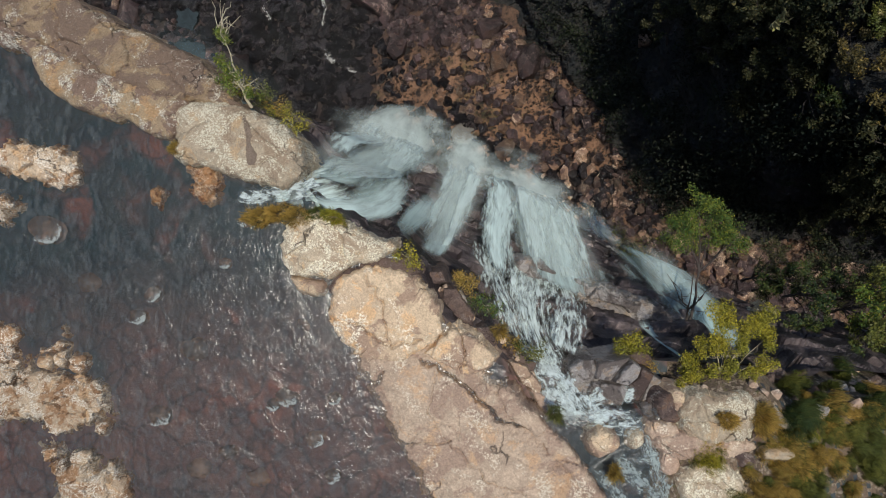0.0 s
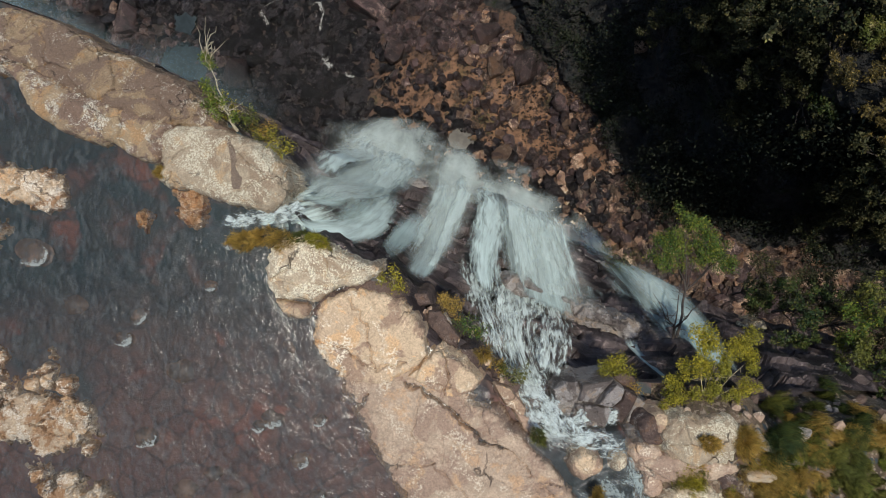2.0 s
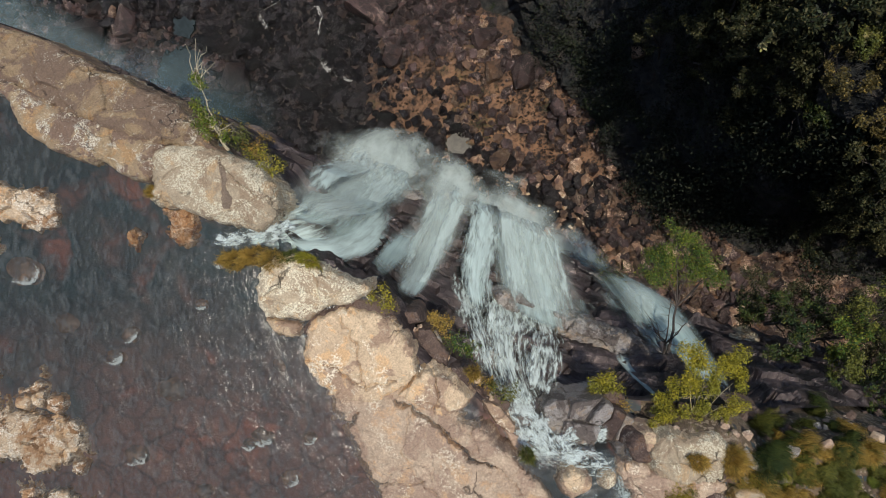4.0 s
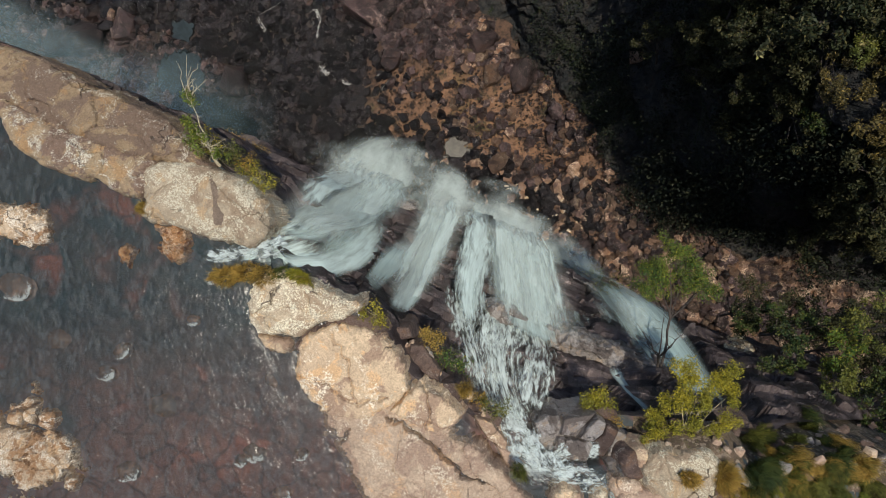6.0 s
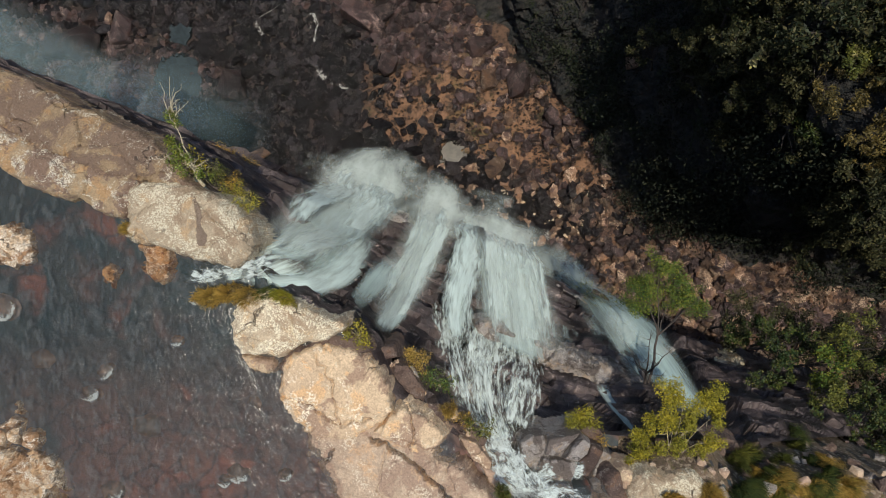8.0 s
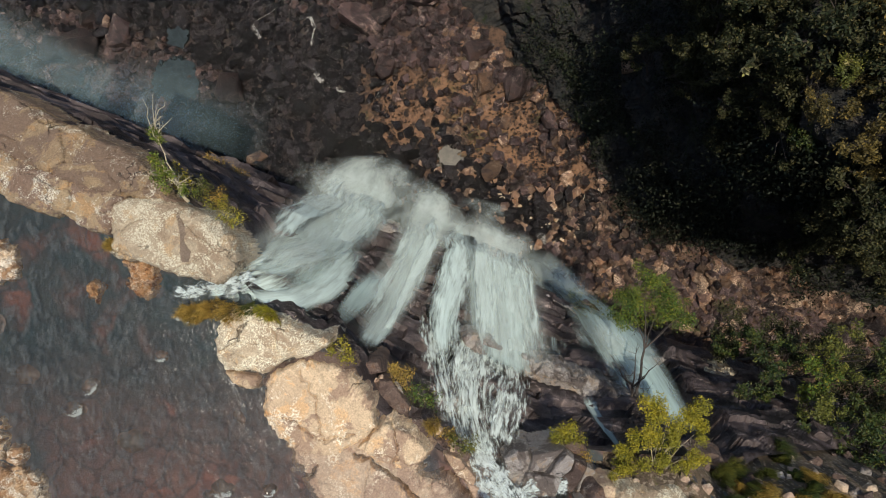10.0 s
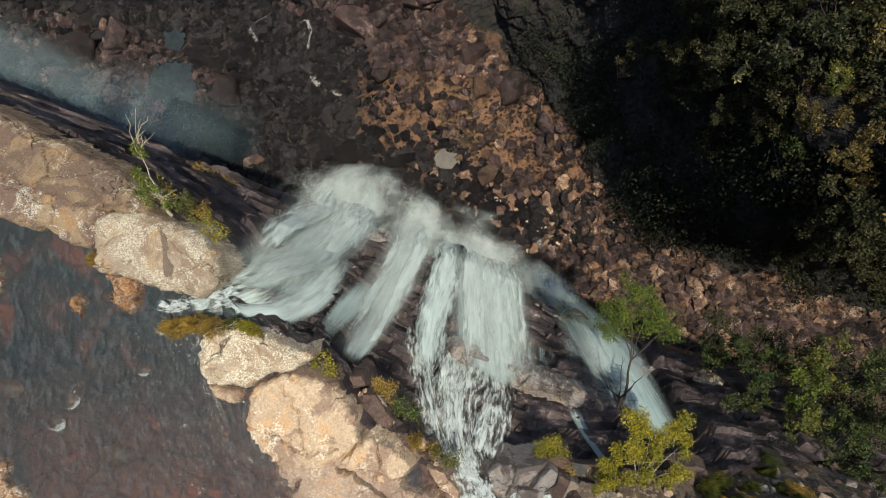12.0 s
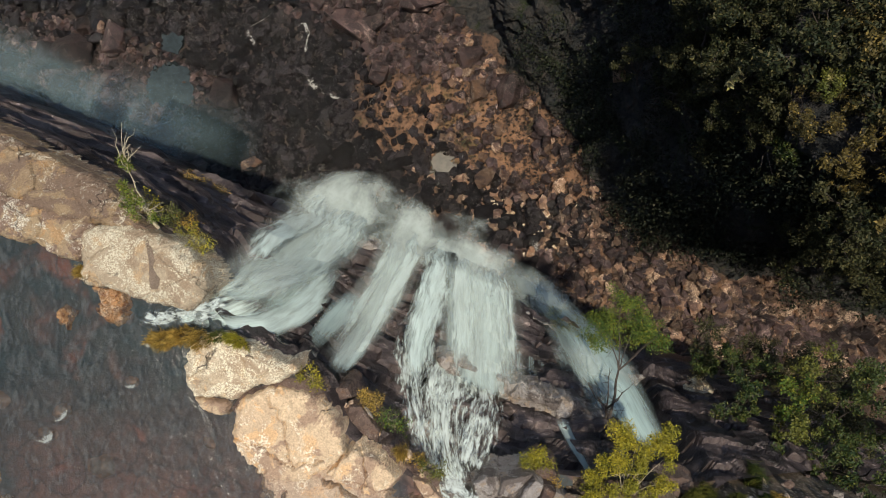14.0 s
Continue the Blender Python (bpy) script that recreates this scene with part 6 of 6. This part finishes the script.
for i, (p, r, n, mat, lab) in enumerate((
        ((-1.36, -0.31, -0.60), 0.35, 300, M_GOLD, "yellow-green shrub rooted at the cliff edge"),
        ((-5.98, 5.05, -1.00), 0.42, 420, M_GOLD, "yellow-green shrub below the boulder"),
        ((7.57, -4.01, -1.90), 0.42, 1000, M_GOLD, "bright yellow-green shrub on the ledge"),
        ((1.73, -2.30, -1.60), 0.40, 320, M_LEAF, "green fern beside the white fall"),
        ((3.36, -3.87, -1.00), 0.35, 280, M_OLIVE, "olive shrub on the broken edge"),
        ((1.03, -1.32, -1.20), 0.32, 260, M_OCHRE, "dry ochre shrub on the broken edge"),
        ((11.15, 0.40, -13.00), 0.9, 700, M_OLIVE, "olive shrub on the lower ledge"),
        ((-7.42, 5.56, -1.60), 0.40, 260, M_OLIVE, "olive shrub hanging below the slab"),
        ((-6.87, 5.63, -2.20), 0.45, 320, M_OCHRE, "dry ochre shrub hanging below the slab"),
        ((-8.11, 6.50, -1.20), 0.35, 240, M_GOLD, "yellow-green shrub at the foot of the leaning tree"),
        ((-11.28, 8.87, -13.50), 0.55, 200, M_OCHRE, "ochre tuft on the lower ledge"),
        ((-9.67, 8.19, -13.50), 0.45, 160, M_OCHRE, "ochre tuft on the lower ledge"),
        ((2.74, -3.78, -1.40), 0.3, 240, M_OCHRE, "dry ochre shrub in the split edge"),
        ((0.69, -1.10, -1.20), 0.3, 220, M_OCHRE, "dry ochre shrub in the split edge"),
        ((8.18, -4.57, -1.80), 0.3, 160, M_OCHRE, "dry ochre grass on the ledge"),
        ((-6.96, 6.11, -0.90), 0.35, 160, M_OLIVE, "thin olive shrub beneath the leaning tree"))):
    r *= 1.25
    tree("shrub", p, [(p[0] + 0.15, p[1] + 0.05, p[2] + 0.35, r), (p[0] - r * 0.6, p[1] + r * 0.3, p[2] + 0.25, r * 0.75), (p[0] + r * 0.3, p[1] - r * 0.7, p[2] + 0.25, r * 0.7)], lab, mat, M_PALEBARK, int(n * 2.2), 0.09, 0.02, 20 + i, cat="shrub")
for i, (p, r, h, n, mat, st, tn, lab) in enumerate((
        ((-6.95, 1.21, 0.00), 0.36, 0.30, 420, M_OCHRE, (1.3, 0.9), -0.1, "ochre grass tussock on the boulder top"),
        ((-6.25, 1.34, 0.05), 0.34, 0.28, 380, M_OCHRE, (1.4, 0.8), 0.3, "ochre grass tussock on the boulder top"),
        ((-5.50, 1.21, 0.10), 0.34, 0.24, 330, M_OCHRE, (1.4, 0.9), -0.4, "pale ochre grass on the boulder top"),
        ((-4.76, 1.34, 0.05), 0.26, 0.22, 200, M_OLIVE, (1.5, 0.7), 0.2, "thin olive grass on the boulder top"),
        ((-4.08, 1.21, 0.05), 0.30, 0.28, 320, M_GOLD, (1.4, 0.6), -0.5, "yellow grass tussock on the boulder top"),
        ((10.56, -6.33, 0.30), 0.3, 0.3, 380, M_OCHRE, (1.1, 0.9), 0.2, "brown grass tuft growing on the cream boulder"),
        ((12.02, -6.37, 0.00), 0.42, 0.5, 600, M_OCHRE, (0.8, 1.2), 0.0, "brown grass tussock beside the boulder"),
        ((-9.98, 3.75, 0.00), 0.25, 0.25, 200, M_OCHRE, (1.2, 0.8), -0.3, "dry grass tuft in the boulder's edge"),
        ((6.47, -8.47, -0.20), 0.25, 0.4, 150, M_OCHRE, (0.8, 1.2), 0.4, "thin dry grass in the stream"),
        ((4.21, -6.21, -0.20), 0.28, 0.35, 180, M_OLIVE, (0.7, 1.3), 0.6, "olive grass in the crack"),
        ((2.18, -3.11, -0.30), 0.25, 0.3, 160, M_OCHRE, (1, 1), 0.0, "dry grass in the crack"))):
    tuft("grass_tussock", *p, r, h, n, mat, lab, 40 + i, st, tn)
rng = random.Random(77)
# grass and bushes of the east bank
for i, (px, py, r, h, n, mat) in enumerate((
        (13.13, -8.29, 0.9, 0.7, 1500, M_OCHRE), (12.06, -8.93, 0.7, 0.6, 900, M_OCHRE), (13.98, -7.65, 0.8, 0.7, 1100, M_OCHRE),
        (10.15, -7.86, 0.5, 0.4, 500, M_OCHRE), (12.70, -7.01, 0.5, 0.45, 500, M_OCHRE), (14.62, -8.93, 1.0, 0.8, 1500, M_OLIVE),
        (15.90, -8.29, 1.1, 0.9, 1700, M_OLIVE), (14.83, -6.80, 0.9, 0.8, 1200, M_OLIVE), (16.33, -7.01, 1.0, 0.9, 1400, M_OLIVE),
        (17.39, -8.93, 1.2, 0.9, 1500, M_OLIVE), (13.77, -9.78, 1.0, 0.8, 1200, M_OLIVE), (17.82, -7.65, 1.2, 0.9, 1400, M_OLIVE),
        (13.77, -6.48, 0.6, 0.6, 600, M_OLIVE))):
    for k in range(9):
        a, d, q = rng.uniform(0, 6.28), r * math.sqrt(rng.random()) * 1.1, rng.uniform(0.22, 0.42)
        kind = mat if rng.random() < 0.55 else rng.choice((M_LEAF, M_OLIVE, M_OCHRE) if mat is M_OLIVE else (M_OLIVE, M_GOLD))
        gx, gy = px + d * math.cos(a), py + d * math.sin(a)
        tuft("grass_clump", gx, gy, bed_height(gx, gy) + 0.05, q, q * rng.uniform(0.6, 0.95), int(n * 0.16), kind, "shaggy ochre grass on the bank" if mat is M_OCHRE else "shaggy olive grass on the bank", 1000 + i * 10 + k, (1.1, 0.9), rng.uniform(0, 3), group="bank grass")
for i in range(34):
    q = rng.choice([(13.20, -5.97), (14.07, -5.64), (14.94, -5.90), (15.81, -6.08), (16.68, -5.90), (17.55, -6.29), (13.85, -6.40), (15.16, -6.40), (16.46, -6.62), (17.77, -5.64), (12.76, -7.82), (11.46, -9.56)])
    x, y = q[0] + rng.uniform(-0.5, 0.5), q[1] + rng.uniform(-0.4, 0.4)
    r = rng.uniform(0.25, 0.55)
    if y > float(np.interp(x, LIP_X, LIP_Y)):
        continue
    tuft("grass_clump", x, y, bed_height(x, y) + 0.02, r, r * 1.1, int(700 * r), rng.choice((M_OLIVE, M_OCHRE, M_SLOPE)), "low grass clump on the dark slope edge", 400 + i, (1.2, 0.8), rng.uniform(0, 3), group="slope grass")
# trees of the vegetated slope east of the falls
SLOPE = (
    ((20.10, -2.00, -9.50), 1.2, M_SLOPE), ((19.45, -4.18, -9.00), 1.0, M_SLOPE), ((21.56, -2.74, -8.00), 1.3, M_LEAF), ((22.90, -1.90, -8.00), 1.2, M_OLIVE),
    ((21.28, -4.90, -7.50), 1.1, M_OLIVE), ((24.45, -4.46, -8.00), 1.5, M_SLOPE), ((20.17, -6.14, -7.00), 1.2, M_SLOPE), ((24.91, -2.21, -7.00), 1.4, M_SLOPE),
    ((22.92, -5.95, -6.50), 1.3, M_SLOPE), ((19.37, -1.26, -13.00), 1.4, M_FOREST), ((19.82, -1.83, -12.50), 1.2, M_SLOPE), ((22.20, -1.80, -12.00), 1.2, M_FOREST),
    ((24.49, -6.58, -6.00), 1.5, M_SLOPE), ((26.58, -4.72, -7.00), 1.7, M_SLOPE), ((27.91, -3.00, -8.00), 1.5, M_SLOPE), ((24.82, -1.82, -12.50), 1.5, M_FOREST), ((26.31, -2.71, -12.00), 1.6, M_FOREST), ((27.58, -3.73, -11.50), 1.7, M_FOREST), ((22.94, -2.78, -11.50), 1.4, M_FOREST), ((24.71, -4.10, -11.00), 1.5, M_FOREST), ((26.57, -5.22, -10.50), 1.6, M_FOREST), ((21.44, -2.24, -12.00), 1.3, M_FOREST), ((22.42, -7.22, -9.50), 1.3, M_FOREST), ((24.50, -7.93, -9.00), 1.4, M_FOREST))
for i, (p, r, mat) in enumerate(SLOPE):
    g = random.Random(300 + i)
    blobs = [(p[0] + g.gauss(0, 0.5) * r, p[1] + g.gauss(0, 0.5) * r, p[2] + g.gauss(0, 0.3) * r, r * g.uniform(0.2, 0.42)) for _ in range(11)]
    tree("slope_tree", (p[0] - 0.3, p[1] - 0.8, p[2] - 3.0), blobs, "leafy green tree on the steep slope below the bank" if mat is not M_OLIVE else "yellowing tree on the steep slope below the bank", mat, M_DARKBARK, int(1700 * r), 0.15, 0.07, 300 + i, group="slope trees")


# ---------------------------------------------------------------- forest on the opposite wall
def forest_tree(seed, mat):
    g = random.Random(seed)
    blobs = [(g.gauss(0, 0.85), g.gauss(0, 0.85), 3.2 + g.gauss(0, 0.7), g.uniform(0.32, 0.7)) for _ in range(12)]
    return tree("forest_tree", (0, 0, 0), blobs, "leafy tree clinging to the gorge wall, leaves toned for sun and shade", mat, M_DARKBARK, 1900, 0.24, 0.10, seed, group="gorge wall trees")


def plant_forest():
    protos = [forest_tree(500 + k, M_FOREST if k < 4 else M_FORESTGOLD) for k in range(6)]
    g = random.Random(9)
    spots = []
    while len(spots) < 175:
        s = g.uniform(4.8, 9.8)
        v = g.choice((g.uniform(1.3, 2.0), g.uniform(1.6, 2.06), g.uniform(1.0, 2.0)))
        x, y, z = far_point(s, v)
        x, y = x - g.uniform(0, 3.0), y - g.uniform(0, 3.0)
        if x > 26.5 + (22 - y) * 0.8:
            spots.append((x, y, z - 1.6, g.uniform(0.6, 1.4)))
    while len(spots) < 290:
        s, v = g.uniform(4.8, 9.8), 2.0 + 0.10 * g.random() ** 1.3
        x, y, z = far_point(s, v)
        spots.append((x, y, z - 0.8, g.uniform(1.0, 1.8)))
    used = 0
    for x, y, z, k in spots:
        m = pose(x, y, z, g.uniform(5, 32), g.uniform(-28, -2), g.uniform(0, 360)) @ Matrix.Scale(k, 4)
        # the brighter leaf copy goes where sun catches the upper wall
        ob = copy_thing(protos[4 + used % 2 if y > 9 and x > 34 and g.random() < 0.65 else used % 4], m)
        ob.scale = (k, k, k)
        used += 1
    for ob in protos:
        ob.location = (150 + ob.location.x + used, 60, -12)
        used += 6


plant_forest()


def undergrowth():
    """Ferns, shrubs and hanging leaves over the opposite wall, past counting."""
    g = random.Random(31)
    verts, faces = [], []
    while len(faces) < 42000:
        s, v = g.uniform(4.0, 10.5), 2.1 * g.random() ** 0.8
        x, y, z = far_point(s, v)
        if fbm(x * 0.14, y * 0.14, z * 0.14, 3) < -0.05:
            continue
        for _ in range(24):
            c = Vector((x + g.gauss(-0.8, 0.8), y + g.gauss(-0.8, 0.8), z + g.gauss(0.2, 0.9)))
            d = Vector((g.gauss(0, 1), g.gauss(0, 1), g.gauss(0, 0.7))).normalized() * g.uniform(0.12, 0.30)
            w = d.cross(Vector((g.gauss(0, 1), g.gauss(0, 1), g.gauss(0, 1)))).normalized() * g.uniform(0.06, 0.14)
            k = len(verts)
            verts += [tuple(c - d), tuple(c + w), tuple(c + d), tuple(c - w)]
            faces.append((k, k + 1, k + 2, k + 3))
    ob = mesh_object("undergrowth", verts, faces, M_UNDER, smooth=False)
    tagged(ob, "tangled undergrowth coloured dark for the wall's shade", "plants", kind="stuff")


undergrowth()


def wall_outcrops():
    """Bare purple-brown rock bosses standing out of the shaded wall."""
    g = random.Random(17)
    shapes = [boulder_mesh(120 + k) for k in range(4)]
    for me in shapes:
        me.materials.append(M_RUST)
    for i, (x, y, z, r) in enumerate(((28.9, 30.2, -57.5, 1.7), (29.6, 31.6, -54.5, 1.3), (28.2, 29.0, -61.0, 1.4), (29.8, 29.2, -55.0, 1.2), (27.4, 31.0, -63.0, 1.1))):
        ob = new("outcrop", shapes[i % 4])
        ob.location, ob.scale = (x, y, z), (r, 0.8 * r, 1.9 * r)
        ob.rotation_euler = (g.uniform(-0.3, 0.3), g.uniform(-0.3, 0.3), g.uniform(0, 6.28))
        tagged(ob, "purple-brown rock boss on the shaded gorge wall", "rock", "wall outcrops")


wall_outcrops()
M_STRAW = leaf_material("straw_leaves", (0.20, 0.17, 0.07), (0.30, 0.26, 0.12), (0.16, 0.16, 0.05), 0.3)
for i, (x, y, z) in enumerate(((27.63, 18.63, -27.1), (32.79, 17.66, -22.4))):
    tree("pale_tree", (x + 3.6, y + 1.0, z - 4.5), [(x, y, z, 0.5), (x + 0.5, y + 0.6, z + 0.2, 0.35)], "thin tree with pale drooping fronds on the gorge wall", M_STRAW, M_DARKBARK, 42, 0.75, 0.05, 950 + i, fork=0.7)
for i, (x, y, z, r, mat) in enumerate(((31.0, 25.7, -33.0, 1.6, M_OLIVE), (31.5, 14.7, -23.8, 1.5, M_FORESTGOLD), (33.7, 13.8, -29.0, 1.7, M_SLOPE), (33.2, 17.2, -22.5, 1.5, M_OLIVE), (34.5, 16.0, -24.0, 1.6, M_FORESTGOLD))):
    g = random.Random(970 + i)
    tree("wall_tree", (x + 1.6, y + 0.6, z - 3.4), [(x + g.gauss(0, 0.5) * r, y + g.gauss(0, 0.5) * r, z + g.gauss(0, 0.3) * r, r * g.uniform(0.25, 0.45)) for _ in range(9)], "olive-leaved tree leaning out of the gorge wall", mat, M_DARKBARK, 2400, 0.2, 0.08, 970 + i, group="gorge wall trees")
